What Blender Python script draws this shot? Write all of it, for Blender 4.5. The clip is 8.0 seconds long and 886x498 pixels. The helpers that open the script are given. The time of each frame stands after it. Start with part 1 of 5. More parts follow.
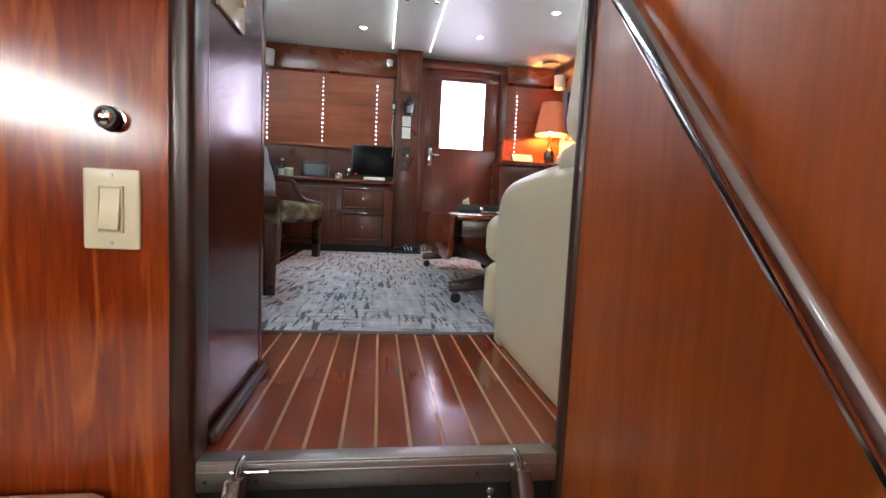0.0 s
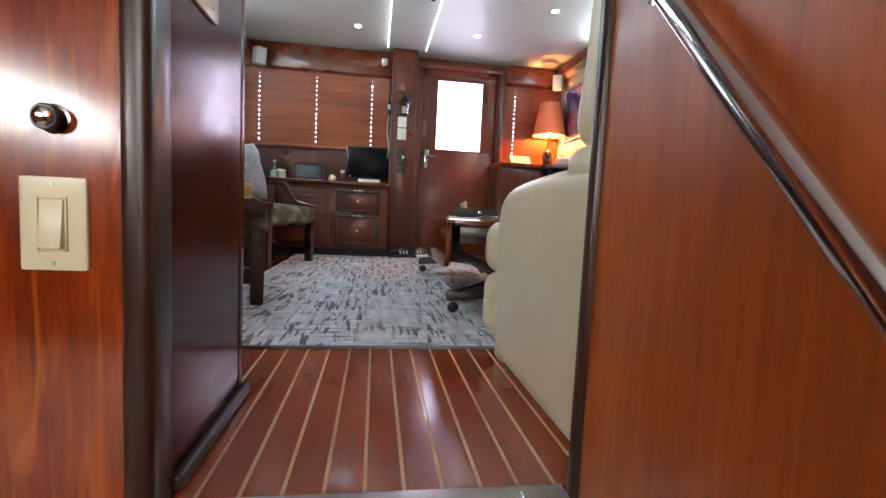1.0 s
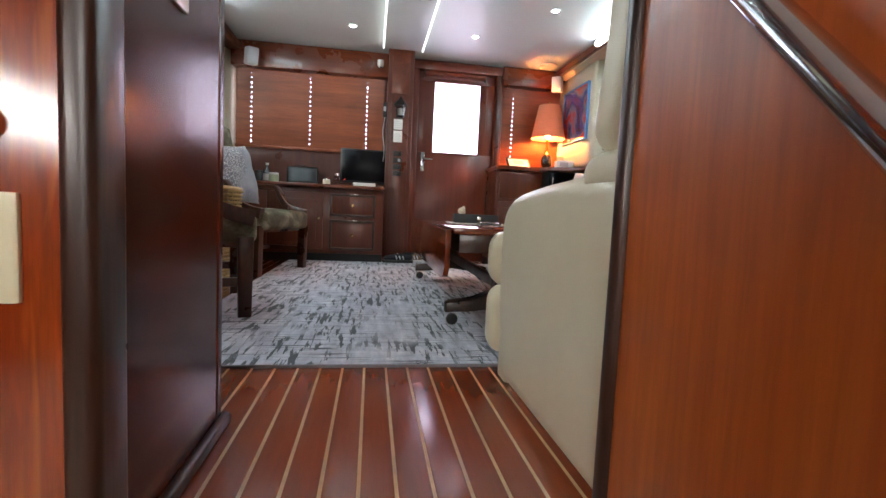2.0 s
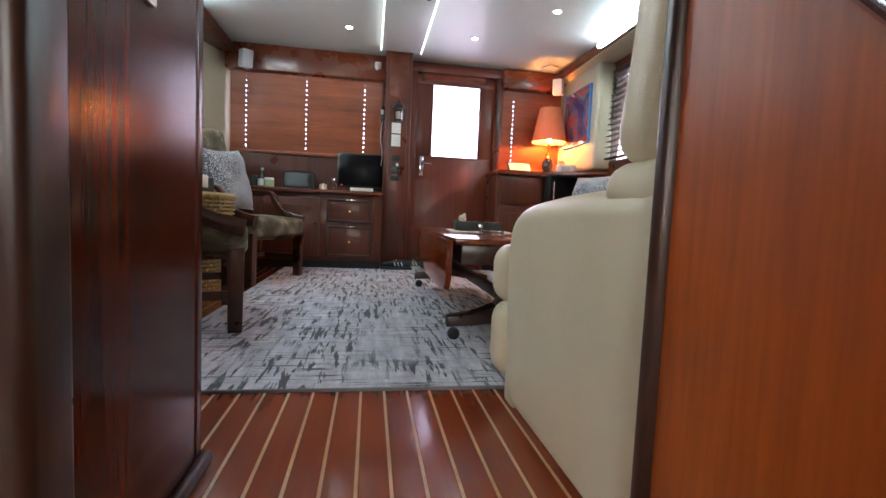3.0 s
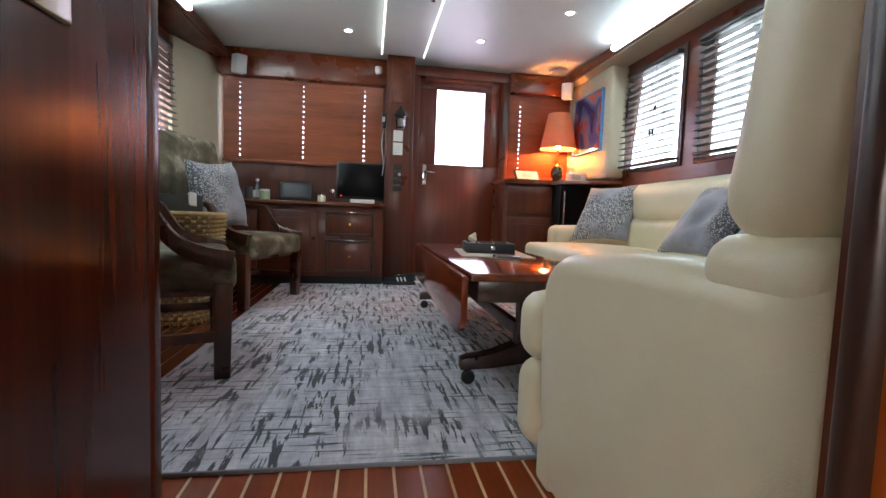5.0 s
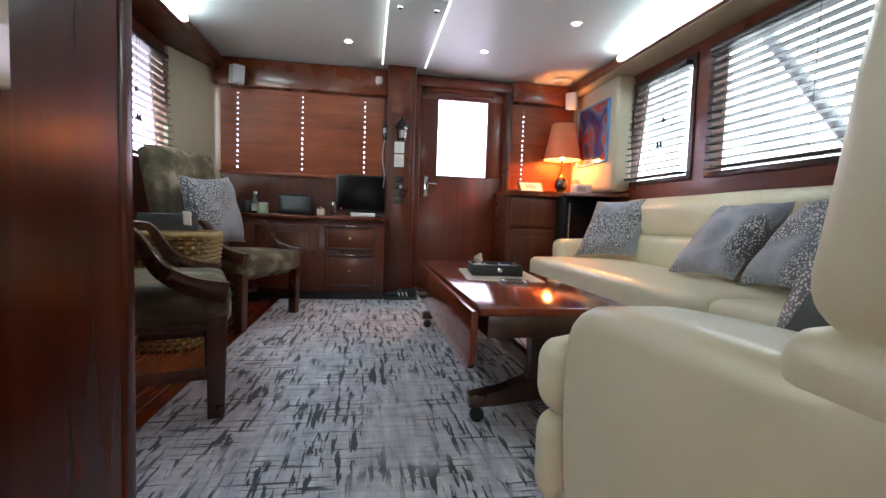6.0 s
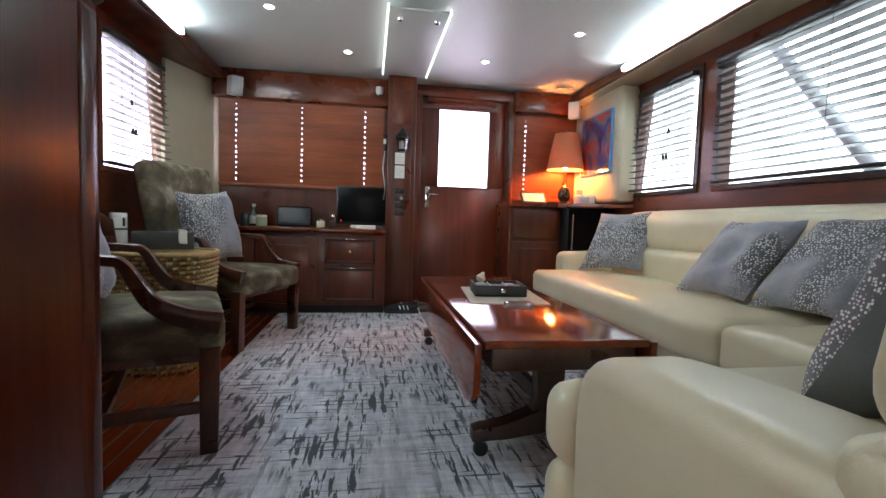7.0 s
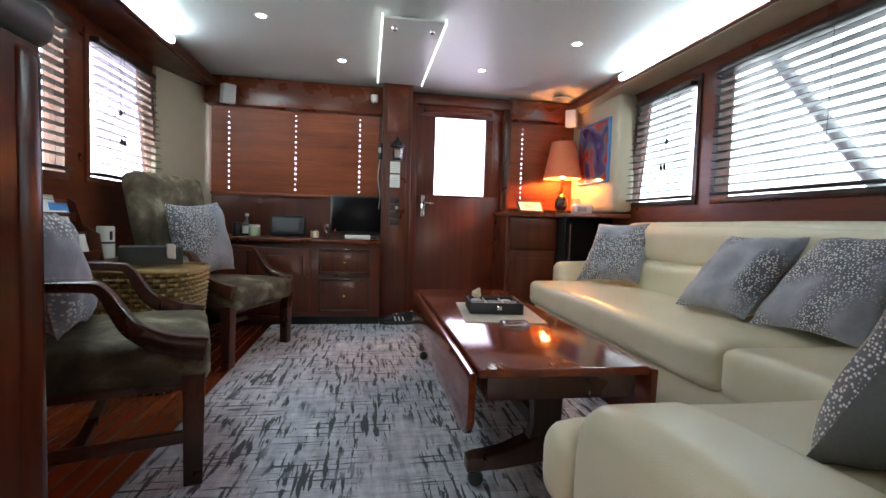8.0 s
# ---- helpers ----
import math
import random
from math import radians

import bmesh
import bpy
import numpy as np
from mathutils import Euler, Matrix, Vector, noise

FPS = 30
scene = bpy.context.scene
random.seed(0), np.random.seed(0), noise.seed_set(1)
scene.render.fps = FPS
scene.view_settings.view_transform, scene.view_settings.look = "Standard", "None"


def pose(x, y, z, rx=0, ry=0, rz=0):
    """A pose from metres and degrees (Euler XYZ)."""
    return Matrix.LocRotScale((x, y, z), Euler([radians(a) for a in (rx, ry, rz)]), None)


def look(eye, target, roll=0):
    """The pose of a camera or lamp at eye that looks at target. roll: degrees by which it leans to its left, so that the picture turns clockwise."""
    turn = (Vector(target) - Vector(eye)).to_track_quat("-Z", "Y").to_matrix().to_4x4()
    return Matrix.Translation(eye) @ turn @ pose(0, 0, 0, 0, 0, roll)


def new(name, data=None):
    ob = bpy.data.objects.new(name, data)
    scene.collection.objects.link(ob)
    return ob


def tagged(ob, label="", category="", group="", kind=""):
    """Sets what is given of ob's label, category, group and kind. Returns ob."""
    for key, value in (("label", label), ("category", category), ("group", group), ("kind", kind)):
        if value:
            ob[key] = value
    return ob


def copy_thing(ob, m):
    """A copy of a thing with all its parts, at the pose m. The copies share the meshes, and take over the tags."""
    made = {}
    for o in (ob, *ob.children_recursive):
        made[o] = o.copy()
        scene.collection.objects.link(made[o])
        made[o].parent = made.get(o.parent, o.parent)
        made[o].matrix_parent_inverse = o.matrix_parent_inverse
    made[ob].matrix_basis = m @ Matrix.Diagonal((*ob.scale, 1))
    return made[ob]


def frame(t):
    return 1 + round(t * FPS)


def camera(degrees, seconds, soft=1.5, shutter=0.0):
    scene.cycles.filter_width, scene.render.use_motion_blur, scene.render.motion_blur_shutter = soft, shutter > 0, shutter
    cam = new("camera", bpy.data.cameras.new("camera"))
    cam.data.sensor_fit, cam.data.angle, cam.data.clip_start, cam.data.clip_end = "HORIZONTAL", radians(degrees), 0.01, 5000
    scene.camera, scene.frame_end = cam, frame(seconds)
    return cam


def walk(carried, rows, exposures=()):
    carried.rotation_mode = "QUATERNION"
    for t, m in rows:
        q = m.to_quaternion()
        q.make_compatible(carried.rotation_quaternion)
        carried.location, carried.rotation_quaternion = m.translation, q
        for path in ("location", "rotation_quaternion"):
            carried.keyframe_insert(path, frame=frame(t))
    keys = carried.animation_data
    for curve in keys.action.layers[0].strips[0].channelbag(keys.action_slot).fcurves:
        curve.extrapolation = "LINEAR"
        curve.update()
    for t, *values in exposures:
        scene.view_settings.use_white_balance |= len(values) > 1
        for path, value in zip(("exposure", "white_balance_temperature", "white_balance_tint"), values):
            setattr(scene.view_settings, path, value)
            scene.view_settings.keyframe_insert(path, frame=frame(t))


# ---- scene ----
cam = camera(88.0, 8.0)
PATH = [
    (0, (-0.115, -0.255, 0.429), (0.163, 1.718, 0.26), 2.7),
    (0.5, (-0.11, -0.207, 0.438), (0.176, 1.765, 0.27), 2.7),
    (1, (-0.105, -0.158, 0.447), (0.189, 1.813, 0.282), 2.7),
    (1.5, (-0.103, -0.107, 0.456), (0.201, 1.863, 0.295), 2.7),
    (3, (-0.098, 0.037, 0.491), (0.22, 2.007, 0.347), 2.5),
    (3.5, (-0.099, 0.084, 0.508), (0.221, 2.053, 0.365), 2.4),
    (4, (-0.102, 0.134, 0.528), (0.217, 2.103, 0.383), 2.3),
    (4.5, (-0.107, 0.19, 0.555), (0.211, 2.16, 0.408), 2.2),
    (6, (-0.127, 0.341, 0.671), (0.195, 2.311, 0.539), 2.0),
    (6.5, (-0.128, 0.376, 0.707), (0.192, 2.346, 0.584), 2.0),
    (7, (-0.121, 0.403, 0.743), (0.195, 2.375, 0.623), 1.8),
    (7.5, (-0.114, 0.429, 0.774), (0.206, 2.4, 0.661), 1.8),
    (8, (-0.103, 0.451, 0.802), (0.224, 2.421, 0.692), 1.8),
]
walk(cam, [(t, look(eye, target, roll)) for t, eye, target, roll in PATH],
     exposures=[(0.0, 0.52), (1.5, 0.46), (3.0, 0.34), (4.5, 0.24), (6.5, 0.1), (8.0, 0.03)])

# ---- world, daylight ----
world = bpy.data.worlds.new("sky")
scene.world = world
world.use_nodes = True
wn = world.node_tree
sky = wn.nodes.new("ShaderNodeTexSky")
sky.sky_type = "NISHITA"
sky.sun_disc = False
sky.sun_elevation, sky.sun_rotation = radians(62), radians(200)
wn.links.new(sky.outputs[0], wn.nodes["Background"].inputs[0])
wn.nodes["Background"].inputs[1].default_value = 0.12
sun = new("sun", bpy.data.lights.new("sun", "SUN"))
sun.data.energy, sun.data.angle, sun.data.color = 2.0, radians(3), (1.0, 0.95, 0.88)
sun.matrix_world = look((0, 0, 10), (0.9, 2.5, 0))

DAY = 4.6          # glow of the hazy harbour seen through the windows
COVE = 52.0        # cove light strips


# ---- materials ----
def mat(name):
    m = bpy.data.materials.new(name)
    m.use_nodes = True
    nt = m.node_tree
    return m, nt, nt.nodes["Principled BSDF"]


def node(nt, kind, **kw):
    n = nt.nodes.new(kind)
    for k, v in kw.items():
        n.inputs[k].default_value = v
    return n


def coords(nt, scale, rot=(0, 0, 0)):
    tc = nt.nodes.new("ShaderNodeTexCoord")
    mp = nt.nodes.new("ShaderNodeMapping")
    mp.inputs["Scale"].default_value = scale
    mp.inputs["Rotation"].default_value = rot
    nt.links.new(tc.outputs["Object"], mp.inputs["Vector"])
    return mp.outputs[0]


def noise_tex(nt, vec, scale=1.0, detail=4.0, rough=0.55, distort=0.0):
    n = node(nt, "ShaderNodeTexNoise", Scale=scale, Detail=detail, Roughness=rough, Distortion=distort)
    nt.links.new(vec, n.inputs["Vector"])
    return n.outputs["Fac"]


def ramp(nt, fac, stops):
    r = nt.nodes.new("ShaderNodeValToRGB")
    e = r.color_ramp.elements
    e[0].position, e[0].color = stops[0][0], (*stops[0][1], 1)
    e[1].position, e[1].color = stops[-1][0], (*stops[-1][1], 1)
    for p, c in stops[1:-1]:
        x = e.new(p)
        x.color = (*c, 1)
    nt.links.new(fac, r.inputs[0])
    return r.outputs[0]


def mix(nt, fac, a, b, blend="MIX"):
    m = nt.nodes.new("ShaderNodeMix")
    m.data_type, m.blend_type = "RGBA", blend
    for sock, v in ((m.inputs[0], fac), (m.inputs[6], a), (m.inputs[7], b)):
        if isinstance(v, (int, float)):
            sock.default_value = v
        elif isinstance(v, tuple):
            sock.default_value = (*v, 1)
        else:
            nt.links.new(v, sock)
    return m.outputs[2]


def math_node(nt, op, a, b=0.0):
    m = nt.nodes.new("ShaderNodeMath")
    m.operation = op
    for sock, v in ((m.inputs[0], a), (m.inputs[1], b)):
        if isinstance(v, (int, float)):
            sock.default_value = v
        else:
            nt.links.new(v, sock)
    return m.outputs[0]


def bump(nt, bsdf, height, strength=0.2, distance=0.01):
    b = node(nt, "ShaderNodeBump", Strength=strength, Distance=distance)
    nt.links.new(height, b.inputs["Height"])
    nt.links.new(b.outputs[0], bsdf.inputs["Normal"])


def wood(name, dark, mid, light, grain=(14, 14, 0.9), rough=0.22, coat=0.35, streak=0.5, vary=0.0, flame=None, coat_rough=0.12):
    """Varnished wood; grain: noise scale per axis, small along the grain."""
    m, nt, b = mat(name)
    v = coords(nt, grain)
    broad = noise_tex(nt, v, 0.8, 5, 0.6, 0.6)
    fine = noise_tex(nt, v, 7.0, 3, 0.6)
    blot = noise_tex(nt, coords(nt, (1.7, 1.7, 1.1)), 1.0, 2)
    c = ramp(nt, broad, [(0.28, dark), (0.5, mid), (0.72, light)])
    f = ramp(nt, fine, [(0.35, (1 - streak, 1 - streak, 1 - streak)), (0.6, (1, 1, 1))])
    c = mix(nt, 1.0, c, f, "MULTIPLY")
    if flame:
        wisps = noise_tex(nt, coords(nt, (32, 32, 3.2)), 1.0, 3, 0.55, 0.9)
        c = mix(nt, ramp(nt, wisps, [(0.54, (0, 0, 0)), (0.76, (0.6, 0.6, 0.6))]), c, flame)
    g = ramp(nt, blot, [(0.3, (0.78, 0.74, 0.72)), (0.7, (1.12, 1.1, 1.08))])
    c = mix(nt, 1.0, c, g, "MULTIPLY")
    if vary:
        oi = nt.nodes.new("ShaderNodeObjectInfo")
        hv = nt.nodes.new("ShaderNodeHueSaturation")
        val = math_node(nt, "ADD", math_node(nt, "MULTIPLY", oi.outputs["Random"], vary), 1 - vary / 2)
        nt.links.new(val, hv.inputs["Value"])
        nt.links.new(c, hv.inputs["Color"])
        c = hv.outputs[0]
    nt.links.new(c, b.inputs["Base Color"])
    r = ramp(nt, noise_tex(nt, coords(nt, (6, 6, 6)), 1.0, 4), [(0.3, (rough * 0.75,) * 3), (0.75, (rough * 1.45,) * 3)])
    nt.links.new(r, b.inputs["Roughness"])
    b.inputs["Coat Weight"].default_value, b.inputs["Coat Roughness"].default_value = coat, coat_rough
    bump(nt, b, fine, 0.06, 0.002)
    return m


def plain(name, color, rough=0.5, metal=0.0, grain=60.0, vary=0.12, bumps=0.05, coat=0.0, spec=0.5):
    m, nt, b = mat(name)
    n = noise_tex(nt, coords(nt, (1, 1, 1)), grain, 4)
    n2 = noise_tex(nt, coords(nt, (1, 1, 1)), grain * 0.07, 3)
    lo, hi = tuple(c * (1 - vary) for c in color), tuple(min(1, c * (1 + vary)) for c in color)
    c = mix(nt, 0.5, ramp(nt, n, [(0.3, lo), (0.7, hi)]), ramp(nt, n2, [(0.3, lo), (0.7, hi)]))
    nt.links.new(c, b.inputs["Base Color"])
    b.inputs["Roughness"].default_value, b.inputs["Metallic"].default_value = rough, metal
    b.inputs["Coat Weight"].default_value = coat
    b.inputs["Specular IOR Level"].default_value = spec
    if bumps:
        bump(nt, b, n, bumps, 0.002)
    return m


def glow(name, color, strength):
    m, nt, b = mat(name)
    nt.nodes.remove(b)
    e = node(nt, "ShaderNodeEmission", Color=(*color, 1), Strength=strength)
    nt.links.new(e.outputs[0], nt.nodes["Material Output"].inputs[0])
    return m


def glass(name, tint=(1, 1, 1), rough=0.0):
    m, nt, b = mat(name)
    b.inputs["Base Color"].default_value = (*tint, 1)
    b.inputs["Transmission Weight"].default_value, b.inputs["Roughness"].default_value, b.inputs["IOR"].default_value = 1.0, rough, 1.45
    return m


MAHOGANY = wood("mahogany_panel", (0.062, 0.0115, 0.0035), (0.092, 0.0175, 0.005), (0.125, 0.027, 0.0075), (16, 16, 0.8), 0.34, 0.12, 0.16)
MAHOGANY_DARK = wood("mahogany_dark_panel", (0.055, 0.009, 0.0025), (0.077, 0.0135, 0.004), (0.105, 0.02, 0.0055), (12, 12, 0.5), 0.2, 0.03, 0.18)
MAHOGANY_DARK.node_tree.nodes["Principled BSDF"].inputs["Specular IOR Level"].default_value = 0.2
MAHOGANY_RED = wood("mahogany_flame", (0.17, 0.02, 0.004), (0.25, 0.036, 0.006), (0.36, 0.07, 0.013), (15, 15, 1.2), 0.17, 0.6, 0.3, flame=(0.62, 0.17, 0.03))
MAHOGANY_WARM = wood("mahogany_warm", (0.24, 0.044, 0.007), (0.34, 0.074, 0.0115), (0.43, 0.107, 0.018), (20, 12, 0.7), 0.4, 0.08, 0.2)
MAHOGANY_Y = wood("mahogany_lengthwise", (0.08, 0.016, 0.005), (0.125, 0.026, 0.008), (0.18, 0.042, 0.012), (16, 0.8, 16), 0.34, 0.15, 0.2)
MAHOGANY_X = wood("mahogany_crosswise", (0.1, 0.02, 0.006), (0.14, 0.03, 0.009), (0.18, 0.042, 0.012), (0.8, 16, 16), 0.28, 0.25, 0.2)
DARKWOOD = wood("dark_trim_wood", (0.022, 0.009, 0.006), (0.04, 0.015, 0.009), (0.065, 0.025, 0.014), (20, 20, 1.2), 0.34, 0.1, 0.3)
DOORWOOD = wood("door_wood", (0.105, 0.017, 0.006), (0.145, 0.024, 0.008), (0.185, 0.036, 0.011), (14, 14, 0.7), 0.36, 0.1, 0.12)
TABLEWOOD = wood("table_wood", (0.13, 0.02, 0.006), (0.2, 0.036, 0.01), (0.28, 0.06, 0.015), (16, 0.9, 16), 0.11, 0.6, 0.14)
CHAIRWOOD = wood("chair_wood", (0.035, 0.01, 0.0045), (0.06, 0.017, 0.007), (0.1, 0.029, 0.011), (14, 14, 3), 0.3, 0.25, 0.3)
BLINDWOOD = wood("blind_slat_wood", (0.2, 0.044, 0.012), (0.27, 0.064, 0.018), (0.33, 0.088, 0.026), (1.2, 20, 20), 0.42, 0.08, 0.2, 0.2)
DARKSLAT = wood("dark_slat_wood", (0.019, 0.017, 0.018), (0.03, 0.026, 0.027), (0.048, 0.042, 0.042), (20, 1.2, 20), 0.4, 0.1, 0.3, 0.2)
PLANK = wood("teak_plank", (0.21, 0.036, 0.009), (0.25, 0.046, 0.012), (0.29, 0.057, 0.015), (20, 1.1, 20), 0.18, 0.4, 0.1, 0.1)
SEAM = plain("pale_seam_strip", (0.62, 0.36, 0.17), 0.3, grain=40, vary=0.2, coat=0.4)
CEILING = plain("white_headliner", (0.66, 0.69, 0.68), 0.42, grain=25, vary=0.02, bumps=0.02)
BEIGE = plain("beige_wall_vinyl", (0.5, 0.44, 0.32), 0.55, grain=140, vary=0.06, bumps=0.12)
IVORY = plain("ivory_plastic", (0.7, 0.67, 0.47), 0.28, grain=20, vary=0.03, bumps=0.0, coat=0.2)
WHITEPLASTIC = plain("white_plastic", (0.75, 0.75, 0.73), 0.4, grain=30, vary=0.03, bumps=0.0)
GREYPLASTIC = plain("grey_plastic", (0.45, 0.45, 0.46), 0.45, grain=30, vary=0.05, bumps=0.0)
BLACK = plain("black_plastic", (0.008, 0.008, 0.009), 0.35, grain=40, vary=0.2, bumps=0.02)
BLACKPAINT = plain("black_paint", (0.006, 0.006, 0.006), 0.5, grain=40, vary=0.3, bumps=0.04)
SCREEN = plain("dark_screen", (0.004, 0.004, 0.005), 0.3, grain=10, vary=0.1, bumps=0.0, spec=0.1)
STEEL = plain("polished_steel", (0.62, 0.63, 0.65), 0.12, 1.0, grain=70, vary=0.05, bumps=0.01)
CHROME = plain("chrome", (0.75, 0.75, 0.76), 0.08, 1.0, grain=30, vary=0.02, bumps=0.0)
ALUMINIUM = plain("brushed_aluminium", (0.55, 0.54, 0.53), 0.34, 1.0, grain=90, vary=0.12, bumps=0.05)
BRASS = plain("aged_brass", (0.5, 0.33, 0.12), 0.25, 1.0, grain=50, vary=0.2, bumps=0.02)
VASE = plain("dark_glaze", (0.01, 0.016, 0.013), 0.12, grain=30, vary=0.4, bumps=0.0, coat=0.6)
PAPER = plain("paper", (0.72, 0.71, 0.66), 0.7, grain=20, vary=0.04, bumps=0.0)
BLUEPAPER = plain("blue_print", (0.07, 0.22, 0.5), 0.5, grain=20, vary=0.3, bumps=0.0)
GREENLABEL = plain("green_label", (0.34, 0.4, 0.25), 0.45, grain=20, vary=0.2, bumps=0.0)
CAPGREY = plain("dark_grey_vinyl", (0.06, 0.06, 0.058), 0.42, grain=90, vary=0.15, bumps=0.15)
BOXGREY = plain("charcoal_card", (0.035, 0.037, 0.04), 0.55, grain=60, vary=0.15, bumps=0.05)
RUBBER = plain("rubber", (0.02, 0.02, 0.02), 0.6, grain=60, vary=0.2, bumps=0.05)
SHOECLOTH = plain("shoe_canvas", (0.015, 0.016, 0.02), 0.8, grain=120, vary=0.3, bumps=0.2)
TANCLOTH = plain("tan_suede", (0.22, 0.15, 0.09), 0.8, grain=120, vary=0.2, bumps=0.2)
WICKER = plain("wicker", (0.4, 0.26, 0.09), 0.42, grain=35, vary=0.35, bumps=0.1, coat=0.2)
SHELL = plain("shell", (0.6, 0.5, 0.36), 0.4, grain=60, vary=0.25, bumps=0.1)
MATPAPER = plain("mat_cloth", (0.5, 0.42, 0.33), 0.6, grain=150, vary=0.1, bumps=0.2)
CLEAR = glass("clear_plastic", (0.95, 0.97, 1), 0.12)
PANE = glass("window_glass")
LED = glow("cove_led", (0.79, 0.96, 1.03), COVE)
DOWN = glow("downlight_led", (0.9, 0.95, 1.0), 45.0)
HALO = glow("hatch_led", (0.95, 1.0, 0.98), 2.6)
BULB = glow("warm_bulb", (1.0, 0.32, 0.075), 1050.0)
OUTSIDE = glow("harbour_haze", (0.8, 0.93, 1.0), DAY)
NORTHGLOW = glow("aft_deck_light", (0.84, 0.76, 1.0), DAY * 1.7)
GLARE = glow("harbour_glare", (1.0, 0.96, 0.9), DAY * 5.0)
# added fill glow from the south, brightening the switch panel
SOUTH_FILL = glow("south_fill_glow", (1.0, 0.97, 0.93), DAY * 1.9)
REDLED = glow("red_led", (1.0, 0.05, 0.03), 2.0)
MASTGREY = plain("grey_spar", (0.35, 0.42, 0.47), 0.5, grain=10, vary=0.1)


def leather():
    m, nt, b = mat("cream_leather")
    v = coords(nt, (1, 1, 1))
    n = noise_tex(nt, v, 3.0, 4)
    c = ramp(nt, n, [(0.3, (0.68, 0.615, 0.425)), (0.7, (0.76, 0.695, 0.505))])
    nt.links.new(c, b.inputs["Base Color"])
    b.inputs["Roughness"].default_value = 0.33
    vo = node(nt, "ShaderNodeTexVoronoi", Scale=420.0)
    nt.links.new(v, vo.inputs["Vector"])
    h = math_node(nt, "ADD", math_node(nt, "MULTIPLY", vo.outputs["Distance"], 0.25), math_node(nt, "MULTIPLY", noise_tex(nt, v, 9.0, 3), 1.2))
    bump(nt, b, h, 0.16, 0.006)
    return m


def upholstery():
    m, nt, b = mat("mottled_floral_upholstery")
    v = coords(nt, (1, 1, 1))
    n = noise_tex(nt, v, 6.5, 6, 0.62, 0.45)
    n2 = noise_tex(nt, v, 3.6, 4, 0.55, 0.2)
    a = ramp(nt, n, [(0.3, (0.035, 0.03, 0.02)), (0.45, (0.1, 0.082, 0.055)), (0.54, (0.15, 0.128, 0.085)), (0.66, (0.36, 0.315, 0.25))])
    bb = ramp(nt, n2, [(0.35, (0.6, 0.62, 0.5)), (0.65, (1.1, 1.03, 1.0))])
    c = mix(nt, 1.0, a, bb, "MULTIPLY")
    nt.links.new(c, b.inputs["Base Color"])
    b.inputs["Roughness"].default_value = 0.85
    bump(nt, b, noise_tex(nt, v, 260.0, 2), 0.3, 0.003)
    return m


def dotted(name, size, lo, hi, dot, cover=0.43):
    """Soft cloth with leaf-like pale dots over part of it."""
    m, nt, b = mat(name)
    v = coords(nt, (1, 1, 1))
    vs = coords(nt, (size, size * 0.6, size), (0, 0, 0.6))
    vo = node(nt, "ShaderNodeTexVoronoi", Scale=1.0, Randomness=0.7)
    nt.links.new(vs, vo.inputs["Vector"])
    spot = ramp(nt, vo.outputs["Distance"], [(0.3, (1, 1, 1)), (0.42, (0, 0, 0))])
    oi = nt.nodes.new("ShaderNodeObjectInfo")
    off = nt.nodes.new("ShaderNodeVectorMath")
    nt.links.new(v, off.inputs[0])
    nt.links.new(math_node(nt, "MULTIPLY", oi.outputs["Random"], 37.0), off.inputs[1])
    area = ramp(nt, noise_tex(nt, off.outputs[0], 3.0, 1), [(cover, (0, 0, 0)), (cover + 0.1, (1, 1, 1))])
    cloud = noise_tex(nt, v, 11.0, 4)
    base = ramp(nt, cloud, [(0.3, lo), (0.7, hi)])
    shade = mix(nt, area, base, mix(nt, 1.0, base, (0.42, 0.41, 0.42), "MULTIPLY"))
    c = mix(nt, math_node(nt, "MULTIPLY", spot, area), shade, dot)
    nt.links.new(c, b.inputs["Base Color"])
    b.inputs["Roughness"].default_value = 0.8
    b.inputs["Sheen Weight"].default_value = 0.3
    bump(nt, b, noise_tex(nt, v, 220.0, 2), 0.25, 0.003)
    return m


